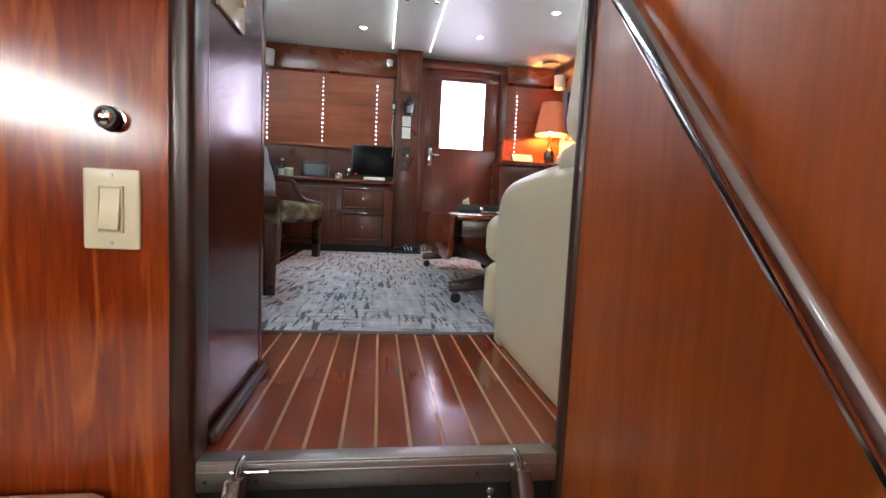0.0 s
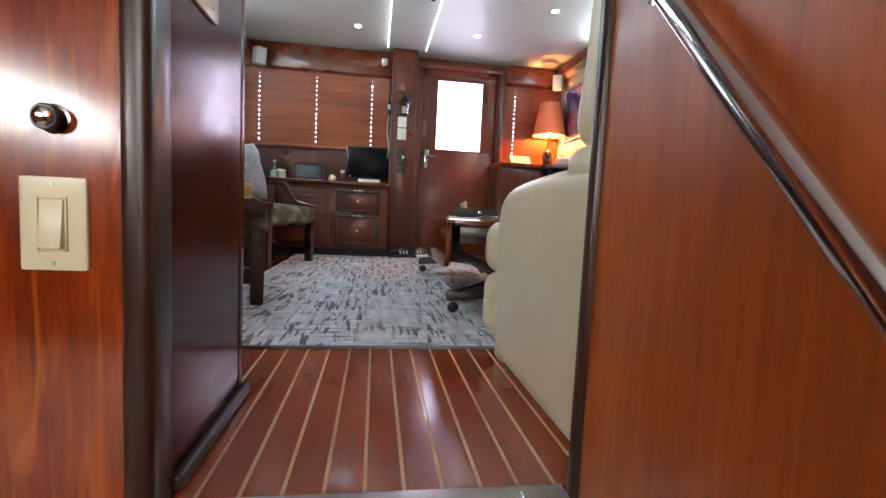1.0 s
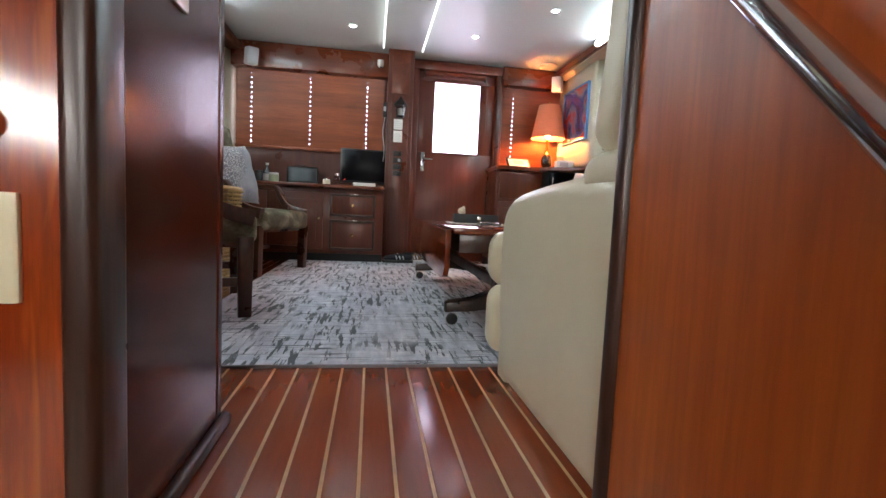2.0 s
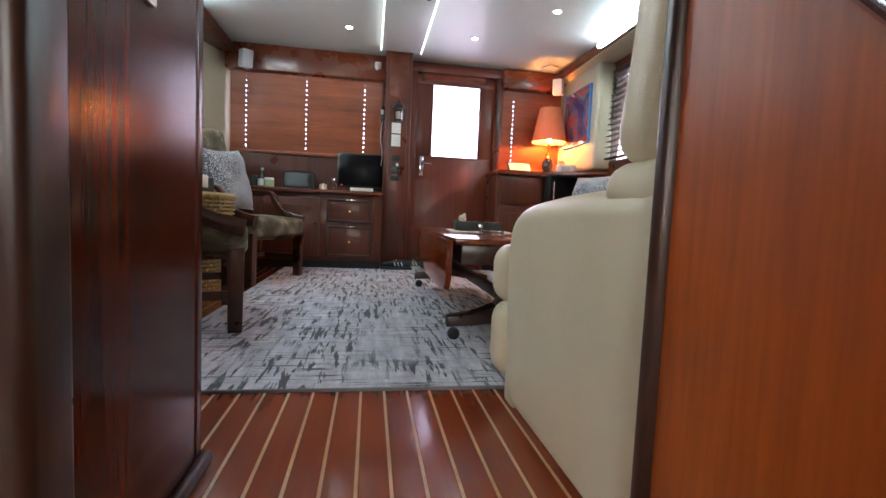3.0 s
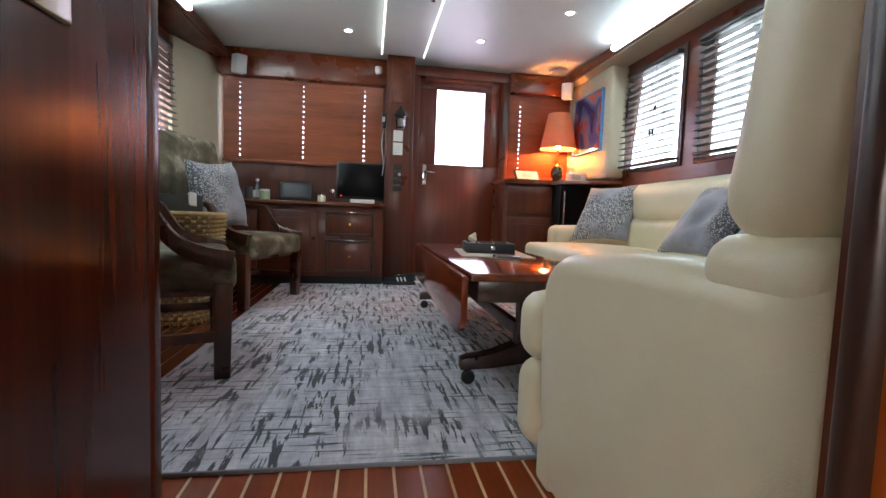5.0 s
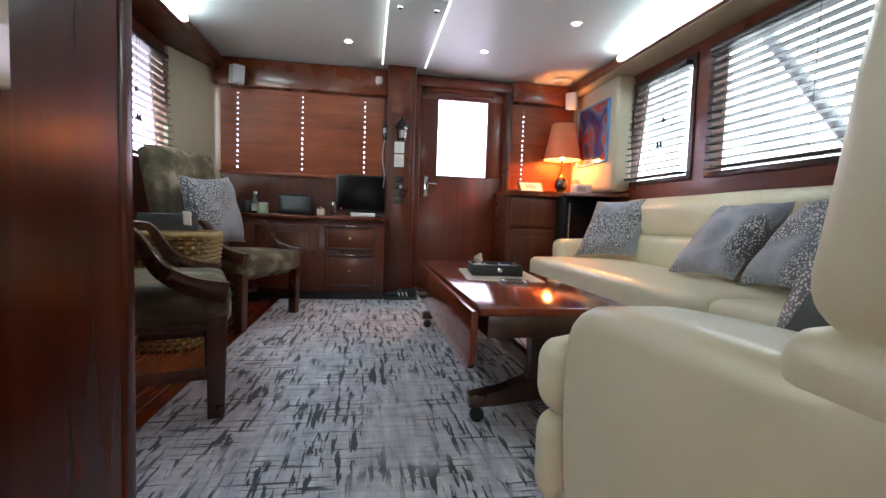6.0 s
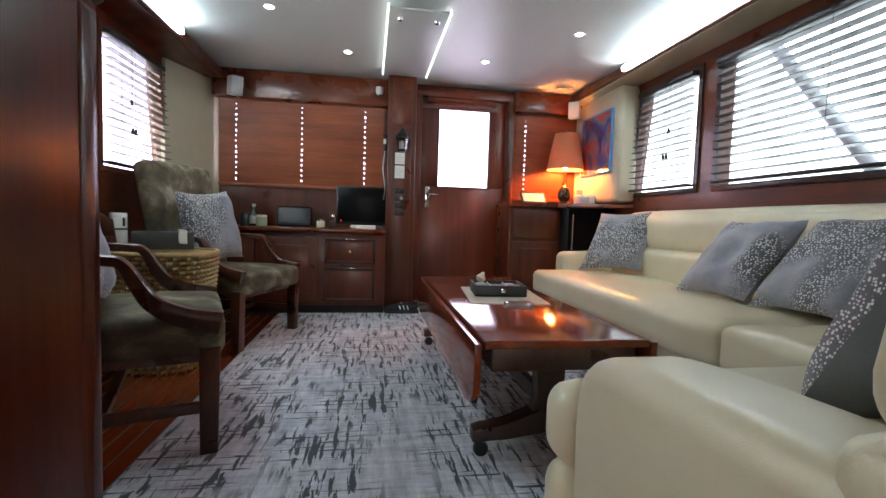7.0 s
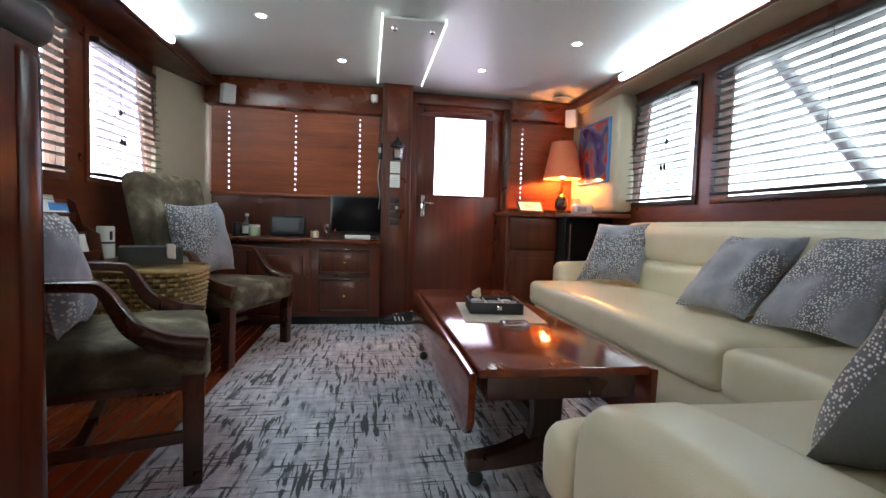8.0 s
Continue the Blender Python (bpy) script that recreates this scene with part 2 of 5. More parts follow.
def rug_material():
    m, nt, b = mat("distressed_rug")
    v = coords(nt, (1, 1, 1))
    pale = ramp(nt, noise_tex(nt, coords(nt, (26, 5, 1)), 1.0, 5, 0.65), [(0.3, (0.36, 0.37, 0.44)), (0.5, (0.54, 0.55, 0.62)), (0.7, (0.74, 0.74, 0.79))])
    cross = ramp(nt, noise_tex(nt, coords(nt, (6, 34, 1)), 1.0, 4, 0.6), [(0.38, (0.8, 0.8, 0.83)), (0.6, (1.05, 1.05, 1.03))])
    c = mix(nt, 1.0, pale, cross, "MULTIPLY")
    jig = noise_tex(nt, v, 9.0, 3)
    along = noise_tex(nt, coords(nt, (47, 5.4, 1)), 1.0, 5, 0.6, 0.25)
    s1 = ramp(nt, along, [(0.54, (0, 0, 0)), (0.56, (1, 1, 1))])
    over = noise_tex(nt, coords(nt, (3.4, 58, 1)), 1.0, 4, 0.6, 0.2)
    s2 = ramp(nt, over, [(0.585, (0, 0, 0)), (0.605, (1, 1, 1))])
    patch = ramp(nt, noise_tex(nt, coords(nt, (3, 2.2, 1)), 1.0, 2), [(0.36, (0.0, 0.0, 0.0)), (0.46, (1, 1, 1))])
    s = mix(nt, 1.0, s1, s2, "LIGHTEN")
    s = mix(nt, 1.0, s, patch, "MULTIPLY")
    s = mix(nt, 1.0, s, ramp(nt, jig, [(0.3, (0.55, 0.55, 0.55)), (0.42, (1, 1, 1))]), "MULTIPLY")
    c = mix(nt, s, c, (0.035, 0.045, 0.058))
    nt.links.new(c, b.inputs["Base Color"])
    b.inputs["Roughness"].default_value = 0.92
    b.inputs["Sheen Weight"].default_value = 0.2
    wv = noise_tex(nt, coords(nt, (420, 160, 1)), 1.0, 2)
    bump(nt, b, math_node(nt, "SUBTRACT", wv, math_node(nt, "MULTIPLY", s, 0.8)), 0.35, 0.004)
    return m


def shade_material():
    m, nt, b = mat("lamp_shade_cloth")
    n = noise_tex(nt, coords(nt, (1, 1, 1)), 150.0, 2)
    c = ramp(nt, n, [(0.3, (0.5, 0.2, 0.1)), (0.7, (0.6, 0.26, 0.13))])
    nt.links.new(c, b.inputs["Base Color"])
    tr = node(nt, "ShaderNodeBsdfTranslucent", Color=(0.6, 0.24, 0.1, 1))
    ms = node(nt, "ShaderNodeMixShader", Fac=0.22)
    nt.links.new(b.outputs[0], ms.inputs[1])
    nt.links.new(tr.outputs[0], ms.inputs[2])
    nt.links.new(ms.outputs[0], nt.nodes["Material Output"].inputs[0])
    b.inputs["Roughness"].default_value = 0.8
    return m


def painting_material():
    m, nt, b = mat("abstract_painting")
    v = coords(nt, (1, 1, 1))
    n = noise_tex(nt, v, 4.2, 2, 0.4, 0.6)
    c = ramp(nt, n, [(0.34, (0.02, 0.035, 0.16)), (0.44, (0.06, 0.075, 0.2)), (0.49, (0.16, 0.17, 0.22)), (0.53, (0.34, 0.035, 0.02)), (0.64, (0.38, 0.045, 0.025)), (0.7, (0.05, 0.08, 0.24))])
    nt.links.new(c, b.inputs["Base Color"])
    b.inputs["Roughness"].default_value = 0.15
    b.inputs["Coat Weight"].default_value = 0.8
    b.inputs["Coat Roughness"].default_value = 0.02
    return m


LEATHER, UPHOLSTERY, RUG, SHADE, PAINTING = leather(), upholstery(), rug_material(), shade_material(), painting_material()
DOTS = dotted("dotted_grey_cloth", 120, (0.23, 0.24, 0.28), (0.36, 0.37, 0.42), (0.8, 0.8, 0.78))
DOTS_BIG = dotted("large_dotted_cloth", 95, (0.22, 0.225, 0.29), (0.36, 0.37, 0.44), (0.82, 0.81, 0.78), 0.36)
DOTS_DARK = dotted("dark_dotted_cloth", 150, (0.13, 0.13, 0.17), (0.19, 0.19, 0.24), (0.75, 0.74, 0.7), 0.0)
SLATE = plain("slate_cloth", (0.17, 0.185, 0.195), 0.85, grain=160, vary=0.12, bumps=0.2)

# ---- mesh helpers ----
origin = {}


def finish(name, bm, material, smooth=42):
    bmesh.ops.recalc_face_normals(bm, faces=bm.faces)
    me = bpy.data.meshes.new(name)
    bm.to_mesh(me)
    bm.free()
    for p in me.polygons:
        p.use_smooth = True
    me.set_sharp_from_angle(angle=radians(smooth))
    me.materials.append(material)
    return me


def thing(name, at, label, category, group="", rz=0.0):
    e = new(name)
    e.matrix_basis = pose(*at, 0, 0, rz)
    e.empty_display_size = 0.05
    origin[e] = Vector(at)
    return tagged(e, label, category, group)


def part(name, bm, material, parent, label="", local=False, smooth=42):
    """One mesh under a thing or a part; local: built round the thing's own base, else in world places."""
    me = finish(name, bm, material, smooth)
    if not local:
        me.transform(Matrix.Translation(-origin[parent]))
    ob = new(name, me)
    ob.parent = parent
    origin[ob] = origin[parent]
    return tagged(ob, label) if label else ob


def struct(name, bm, material, label, category="structure", smooth=42):
    ob = new(name, finish(name, bm, material, smooth))
    origin[ob] = Vector((0, 0, 0))
    return tagged(ob, label, category, kind="structure")


def box(lo, hi, bevel=0.0, bm=None, segs=2):
    own = bmesh.new()
    bmesh.ops.create_cube(own, size=1)
    for v in own.verts:
        v.co = [(a + b) / 2 + c * (b - a) for a, b, c in zip(lo, hi, v.co)]
    if bevel:
        bmesh.ops.bevel(own, geom=own.edges[:], offset=bevel, segments=segs, profile=0.5, affect="EDGES")
    if bm is None:
        return own
    return join(bm, own)


def join(bm, own):
    me = bpy.data.meshes.new("tmp")
    own.to_mesh(me)
    own.free()
    bm.from_mesh(me)
    bpy.data.meshes.remove(me)
    return bm


def shift(bm, m):
    bmesh.ops.transform(bm, matrix=m, verts=bm.verts[:])
    return bm


def cushion(lo, hi, r, puff=(0.0, 0.0, 0.0), cuts=12, wob=0.0, seed=0.0):
    """A rounded, crowned block."""
    bm = bmesh.new()
    bmesh.ops.create_cube(bm, size=2)
    bmesh.ops.subdivide_edges(bm, edges=bm.edges[:], cuts=cuts, use_grid_fill=True)
    half = [(b - a) / 2 for a, b in zip(lo, hi)]
    mid = [(b + a) / 2 for a, b in zip(lo, hi)]
    for v in bm.verts:
        s = [math.copysign(1 - (1 - abs(c)) ** 1.5, c) for c in v.co]
        p = Vector([c * h for c, h in zip(s, half)])
        q = Vector([max(-h + r, min(h - r, c)) for c, h in zip(p, half)])
        d = p - q
        if d.length > 1e-6:
            p = q + d.normalized() * r
        for i in range(3):
            j, k = (i + 1) % 3, (i + 2) % 3
            p[i] += math.copysign(puff[i], s[i]) * abs(s[i]) * (1 - s[j] ** 2) * (1 - s[k] ** 2)
        if wob:
            p += Vector(noise.noise_vector(p * 7 + Vector((seed, 0, 0)))) * wob
        v.co = p + Vector(mid)
    return bm


def prism(outline, axis, a, b, bevel=0.0, segs=2):
    """An outline in the plane across the axis, drawn out from a to b."""
    bm = bmesh.new()
    def place(u, v, w):
        return {"x": (w, u, v), "y": (u, w, v), "z": (u, v, w)}[axis]
    n = len(outline)
    va = [bm.verts.new(place(u, v, a)) for u, v in outline]
    vb = [bm.verts.new(place(u, v, b)) for u, v in outline]
    fa, fb = bm.faces.new(va), bm.faces.new(vb)
    for i in range(n):
        bm.faces.new((va[i], va[(i + 1) % n], vb[(i + 1) % n], vb[i]))
    if bevel:
        edges = list(fa.edges) + list(fb.edges)
        bmesh.ops.bevel(bm, geom=edges, offset=bevel, segments=segs, profile=0.5, affect="EDGES")
    return bm


def lathe(profile, at, segs=28):
    bm = bmesh.new()
    rings = []
    for r, z in profile:
        rings.append([bm.verts.new((at[0] + r * math.cos(6.28318 * i / segs), at[1] + r * math.sin(6.28318 * i / segs), at[2] + z)) for i in range(segs)])
    for a, b in zip(rings, rings[1:]):
        for i in range(segs):
            bm.faces.new((a[i], a[(i + 1) % segs], b[(i + 1) % segs], b[i]))
    bm.faces.new(rings[0])
    bm.faces.new(rings[-1])
    return bm


def tube(points, r, sides=12, square=None, bm=None):
    """A rod along points; square: (width, height) of a flat bar instead."""
    bm = bm or bmesh.new()
    pts = [Vector(p) for p in points]
    rings = []
    for i, p in enumerate(pts):
        d = (pts[min(i + 1, len(pts) - 1)] - pts[max(i - 1, 0)]).normalized()
        ref = Vector((0, 1, 0)) if square and abs(d.y) < 0.9 else (Vector((0, 0, 1)) if abs(d.z) < 0.9 else Vector((1, 0, 0)))
        a = ref.cross(d).normalized() if not square else ref
        b = d.cross(a).normalized()
        if square:
            w, h = square[i] if isinstance(square[0], tuple) else square
            c = 0.22
            shape = [(w / 2 * (1 - c), h / 2), (w / 2, h / 2 * (1 - c)), (w / 2, -h / 2 * (1 - c)), (w / 2 * (1 - c), -h / 2), (-w / 2 * (1 - c), -h / 2), (-w / 2, -h / 2 * (1 - c)), (-w / 2, h / 2 * (1 - c)), (-w / 2 * (1 - c), h / 2)]
        else:
            rr = r[i] if isinstance(r, (list, tuple)) else r
            shape = [(rr * math.cos(6.28318 * k / sides), rr * math.sin(6.28318 * k / sides)) for k in range(sides)]
        rings.append([bm.verts.new(p + a * u + b * v) for u, v in shape])
    n = len(rings[0])
    for ra, rb in zip(rings, rings[1:]):
        for k in range(n):
            bm.faces.new((ra[k], ra[(k + 1) % n], rb[(k + 1) % n], rb[k]))
    bm.faces.new(rings[0])
    bm.faces.new(rings[-1])
    return bm


def curve_points(ctrl, n=6):
    """Points on a smooth curve through the control points."""
    c = [Vector(p) for p in ctrl]
    c = [2 * c[0] - c[1]] + c + [2 * c[-1] - c[-2]]
    out = []
    for i in range(1, len(c) - 2):
        for k in range(n):
            t = k / n
            a, b, d, e = c[i - 1], c[i], c[i + 1], c[i + 2]
            out.append(0.5 * (2 * b + (d - a) * t + (2 * a - 5 * b + 4 * d - e) * t * t + (3 * b - a - 3 * d + e) * t ** 3))
    return out + [c[-2]]


def pillow_mesh(w, h, t, seed=0.0, n=18):
    """A stuffed square cushion, standing in the x-z plane, base at z = 0."""
    bm = bmesh.new()
    grid = {}
    for side in (1, -1):
        for i in range(n + 1):
            for j in range(n + 1):
                u, v = 2 * i / n - 1, 2 * j / n - 1
                edge = i in (0, n) or j in (0, n)
                if edge and side == -1:
                    grid[side, i, j] = grid[1, i, j]
                    continue
                swell = ((1 - u ** 4) * (1 - v ** 4)) ** 0.6
                pinch = 1 - 0.1 * (1 - v * v) * abs(u) ** 3, 1 - 0.1 * (1 - u * u) * abs(v) ** 3
                x, z = u * w / 2 * pinch[0], v * h / 2 * pinch[1]
                wr = noise.noise(Vector((u * 2.2 + seed, v * 2.2, side))) * 0.014 * (0.35 + swell)
                y = side * (t / 2 * swell) + wr
                grid[side, i, j] = bm.verts.new((x, y, z + h / 2))
    for side in (1, -1):
        for i in range(n):
            for j in range(n):
                q = [grid[side, i, j], grid[side, i + 1, j], grid[side, i + 1, j + 1], grid[side, i, j + 1]]
                bm.faces.new(q if side == -1 else q[::-1])
    return bm

# ---- setting ----
XL, XR, YN, ZC = -1.55, 1.85, 4.40, 1.90
DECK = -0.80

bm = bmesh.new()
box((XL - 0.08, -2.7, DECK - 0.06), (XR + 0.08, 0.56, DECK), 0, bm)
struct("floor_lower", bm, DARKWOOD, "dark wooden floor of the lower cabin", "floor")
floor = struct("floor", box((XL - 0.1, 0.53, -0.06), (XR + 0.1, YN + 0.1, -0.006)), DARKWOOD, "varnished teak strip floor of the saloon", "floor")

# cambered headliner
bm = bmesh.new()
N = 16
rows = []
for i in range(N + 1):
    x = XL - 0.08 + (XR - XL + 0.16) * i / N
    z = ZC + 0.012 - 0.02 * ((x - 0.15) / 1.5) ** 2
    rows.append([bm.verts.new((x, y, zz)) for y, zz in ((-2.7, z), (YN + 0.1, z), (YN + 0.1, z + 0.05), (-2.7, z + 0.05))])
for a, b in zip(rows, rows[1:]):
    for k in range(4):
        bm.faces.new((a[k], a[(k + 1) % 4], b[(k + 1) % 4], b[k]))
bm.faces.new(rows[0]); bm.faces.new(rows[-1])
struct("ceiling", bm, CEILING, "white cambered headliner ceiling", "ceiling")


def side_wall(name, x0, x1, holes, label, y0=-2.7, y1=YN + 0.1, z0=DECK, z1=ZC + 0.02):
    """A wall along y with raked window holes (ya_low, ya_high, yb_low, yb_high, z0, z1)."""
    bm = bmesh.new()
    zs = (holes[0][4], holes[0][5])
    join(bm, box((x0, y0, z0), (x1, y1, zs[0])))
    join(bm, box((x0, y0, zs[1]), (x1, y1, z1)))
    last = (y0, y0)
    for a_lo, a_hi, b_lo, b_hi, _, _ in holes:
        join(bm, prism([(last[0], zs[0]), (a_lo, zs[0]), (a_hi, zs[1]), (last[1], zs[1])], "x", x0, x1))
        last = (b_lo, b_hi)
    join(bm, prism([(last[0], zs[0]), (y1, zs[0]), (y1, zs[1]), (last[1], zs[1])], "x", x0, x1))
    return struct(name, bm, MAHOGANY_Y, label, "wall")


HOLES_R = [(1.45, 1.45, 2.79, 2.79, 1.0, 1.71), (2.98, 2.98, 3.66, 3.56, 1.0, 1.71)]
HOLES_L = [(1.45, 1.45, 2.93, 2.93, 0.99, 1.715), (3.14, 3.14, 3.92, 3.80, 0.99, 1.715)]
side_wall("wall_east", XR, XR + 0.08, HOLES_R, "mahogany cabin side with two windows")
side_wall("wall_west", XL - 0.08, XL, HOLES_L, "mahogany cabin side with windows", y0=0.56)
LOWER = [(-2.2, -2.2, -0.5, -0.5, 0.70, 0.93)]
side_wall("wall_west_lower", XL - 0.08, XL, LOWER, "mahogany side of the lower cabin with a window", y1=0.56)

# far bulkhead, with two windows behind blinds and a doorway
bm = bmesh.new()
for lo, hi in (((XL, DECK), (0.28, 1.03)), ((XL, 1.03), (-1.30, 1.66)), ((-0.08, 1.03), (0.28, 1.66)), ((XL, 1.66), (0.28, ZC + 0.01)),
               ((0.28, 1.80), (1.06, ZC + 0.01)), ((0.28, DECK), (1.06, 0.0)),
               ((1.06, DECK), (XR, 1.05)), ((1.06, 1.05), (1.17, 1.66)), ((1.55, 1.05), (XR, 1.66)), ((1.06, 1.66), (XR, ZC + 0.01))):
    box((lo[0], YN, lo[1]), (hi[0], YN + 0.07, hi[1]), 0, bm)
struct("wall_north", bm, MAHOGANY, "mahogany bulkhead at the end of the saloon", "wall")

# lower cabin round the camera's start
struct("wall_companionway_east", box((0.228, -2.7, DECK), (0.305, 0.50, ZC)), MAHOGANY_WARM, "varnished mahogany stairwell side panel", "wall")
struct("wall_saloon_south", box((0.262, 0.505, DECK), (XR, 0.56, ZC)), MAHOGANY, "mahogany bulkhead behind the sofa", "wall")
# unseen wall; its windscreen opening is added to let fill light in
bm = box((XL - 0.1, -2.78, DECK), (XR, -2.7, 0.75))
box((XL - 0.1, -2.78, 1.72), (XR, -2.7, ZC), 0, bm)
box((XL - 0.1, -2.78, 0.75), (-1.4, -2.7, 1.72), 0, bm)
box((0.2, -2.78, 0.75), (XR, -2.7, 1.72), 0, bm)
box((-0.63, -2.78, 0.75), (-0.57, -2.7, 1.72), 0, bm)
struct("wall_south", bm, MAHOGANY, "unseen mahogany front of the lower cabin, opened for fill light", "wall")
# unseen upper part is added to keep lower-cabin light out of the saloon
struct("wall_switch_panel", box((XL, 0.50, DECK), (-0.43, 0.56, ZC)), MAHOGANY_RED, "glossy flame mahogany panel with a light switch, carried unseen to the ceiling", "wall")
struct("wall_passage", box((-0.46, 0.56, 0.0), (-0.40, 0.93, 0.95)), MAHOGANY_DARK, "glossy mahogany passage panel", "wall")
struct("wall_locker_back", box((XL, 0.90, 0.0), (-0.46, 0.95, 0.95)), MAHOGANY, "mahogany back of the half-height locker", "wall")
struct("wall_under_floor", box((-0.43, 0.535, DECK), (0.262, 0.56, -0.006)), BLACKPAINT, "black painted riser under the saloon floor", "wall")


def bullnose(name, lo, hi, material, label, r):
    return struct(name, box(lo, hi, r, segs=4), material, label, "trim")


bullnose("trim_corner_post", (-0.435, 0.488, DECK), (-0.395, 0.562, ZC - 0.01), DARKWOOD, "dark rounded corner post", 0.014)
bullnose("trim_passage_end", (-0.455, 0.895, 0.0), (-0.398, 0.938, 0.95), MAHOGANY_DARK, "rounded mahogany end post", 0.012)
bullnose("trim_stairwell_edge", (0.216, 0.495, DECK), (0.262, 0.522, ZC - 0.01), DARKWOOD, "dark rounded edge post of the stairwell", 0.011)
bullnose("baseboard_passage", (-0.402, 0.555, 0.0), (-0.382, 0.945, 0.028), DARKWOOD, "dark varnished quarter-round at the floor", 0.009)
bullnose("counter_cap", (XL, 0.565, 0.95), (-0.392, 0.955, 0.995), CAPGREY, "dark grey padded ledge on the half-height locker", 0.022)

# cove boxes under the headliner with light strips
for side, x0, x1, yn, ys, label in ((1, 1.60, XR, 2.27, 3.42, "east"), (-1, XL, -1.28, 1.6, 3.46, "west")):
    bm = bmesh.new()
    box((x0, 0.56 if side > 0 else 1.0, 1.81), (x1, YN, 1.83), 0.003, bm)
    xa = (x0, x0 + 0.02) if side > 0 else (x1 - 0.02, x1)
    box((xa[0], 0.56 if side > 0 else 1.0, 1.83), (xa[1], YN, 1.868), 0.003, bm)
    struct("trim_cove_" + label, bm, MAHOGANY_Y, "mahogany cove box along the ceiling edge", "trim")
    bm = bmesh.new()
    xs = (x0 + 0.03, x1 - 0.004) if side > 0 else (x0 + 0.004, x1 - 0.03)
    box((xs[0], 0.57 if side > 0 else 1.01, 1.804), (xs[1], YN - 0.01, 1.81), 0.0, bm)
    struct("trim_cove_lining_" + label, bm, BEIGE if side > 0 else MAHOGANY_Y, "beige vinyl underside of the cove box" if side > 0 else "mahogany underside of the cove box", "trim")
    xf = (x0 - 0.026, x0) if side > 0 else (x1, x1 + 0.026)
    e = thing("cove_light", (xf[0], 2.0, 1.83), "white light strip along the ceiling cove, lit", "light strip", "cove lights")
    part("diffuser", box((xf[0], yn, 1.822), (xf[1], ys, 1.854), 0.001), LED, e, "glowing white diffuser")
    xg = (x0 - 0.031, x0 - 0.027) if side > 0 else (x1 + 0.027, x1 + 0.031)
    part("channel", box((xg[0], yn, 1.85), (xg[1], ys, 1.856), 0.001), ALUMINIUM, e, "thin grey top channel")

# padded beige corner panels
struct("panel_east", cushion((1.70, 3.62, 0.93), (XR + 0.01, YN, 1.805), 0.035, cuts=8), BEIGE, "beige padded corner panel", "wall panel")
struct("panel_west", prism([(XL - 0.01, 3.875), (-1.53, 3.875), (-1.342, YN), (XL - 0.01, YN)], "z", 0.70, 1.803, 0.008), BEIGE, "flat beige corner panel set at an angle", "wall panel")

# window frames, panes
def window(name, x, holes, inner, label, material):
    for k, (a0, a1, b0, b1, z0, z1) in enumerate(holes):
        w = 0.035
        e = thing(name, (x, a0, z0), label, "window", "side windows")
        e["kind"] = "structure"
        bm = bmesh.new()
        s = 0.012 * inner
        lo, hi = min(x, x + s), max(x, x + s)
        box((lo, a0 - w, z0 - w), (hi, b0 + w, z0), 0.003, bm)
        box((lo, a0 - w, z1), (hi, b1 + w, z1 + w), 0.003, bm)
        join(bm, prism([(a0 - w, z0), (a0, z0), (a1, z1), (a1 - w, z1)], "x", lo, hi))
        join(bm, prism([(b0, z0), (b0 + w, z0), (b1 + w, z1), (b1, z1)], "x", lo, hi))
        part("window_frame", bm, material, e)
        g = part("pane", prism([(a0, z0), (b0, z0), (b1, z1), (a1, z1)], "x", x - 0.05 * inner, x - 0.054 * inner), PANE, e, "clear glass pane")
        g.visible_shadow = False


window("window_1", XR, HOLES_R, -1, "wide saloon window in a dark wooden frame", DARKWOOD)
window("window_2", XL, HOLES_L, 1, "saloon window in a mahogany frame", MAHOGANY_Y)
window("window_3", XL, LOWER, 1, "lower cabin window in a dark frame", DARKWOOD)

# far distance outside; the south sheet is an added fill light
for name, lo, hi, m in (("backdrop_east", (3.6, -1.5, -1.39), (3.62, 7.0, 3.8), OUTSIDE), ("backdrop_west", (-3.4, 0.5, -1.39), (-3.38, 7.0, 3.8), OUTSIDE),
                        ("backdrop_west_glare", (-3.4, -5.1, -1.39), (-3.38, 0.45, 3.8), GLARE), ("backdrop_south_fill", (-3.3, -5.2, -1.39), (3.5, -5.18, 3.8), SOUTH_FILL),
                        ("backdrop_north", (-3.3, 6.2, -1.39), (3.5, 6.22, 3.8), NORTHGLOW)):
    struct(name, box(lo, hi), m, "hazy bright glow standing in for harbour daylight", "backdrop")
struct("water", box((-60, -60, -1.45), (60, 60, -1.4)), plain("harbour_water", (0.03, 0.05, 0.06), 0.12, grain=3, vary=0.3, bumps=0.3), "dark harbour water", "water")
e = thing("dock_spar", (2.35, 0.5, -1.4), "grey slanting spar outside the window", "spar")
part("spar", tube([(2.35, 2.98, 1.9), (2.35, 2.1, 0.75), (2.35, 0.455, -1.4)], 0.035, 10), MASTGREY, e)

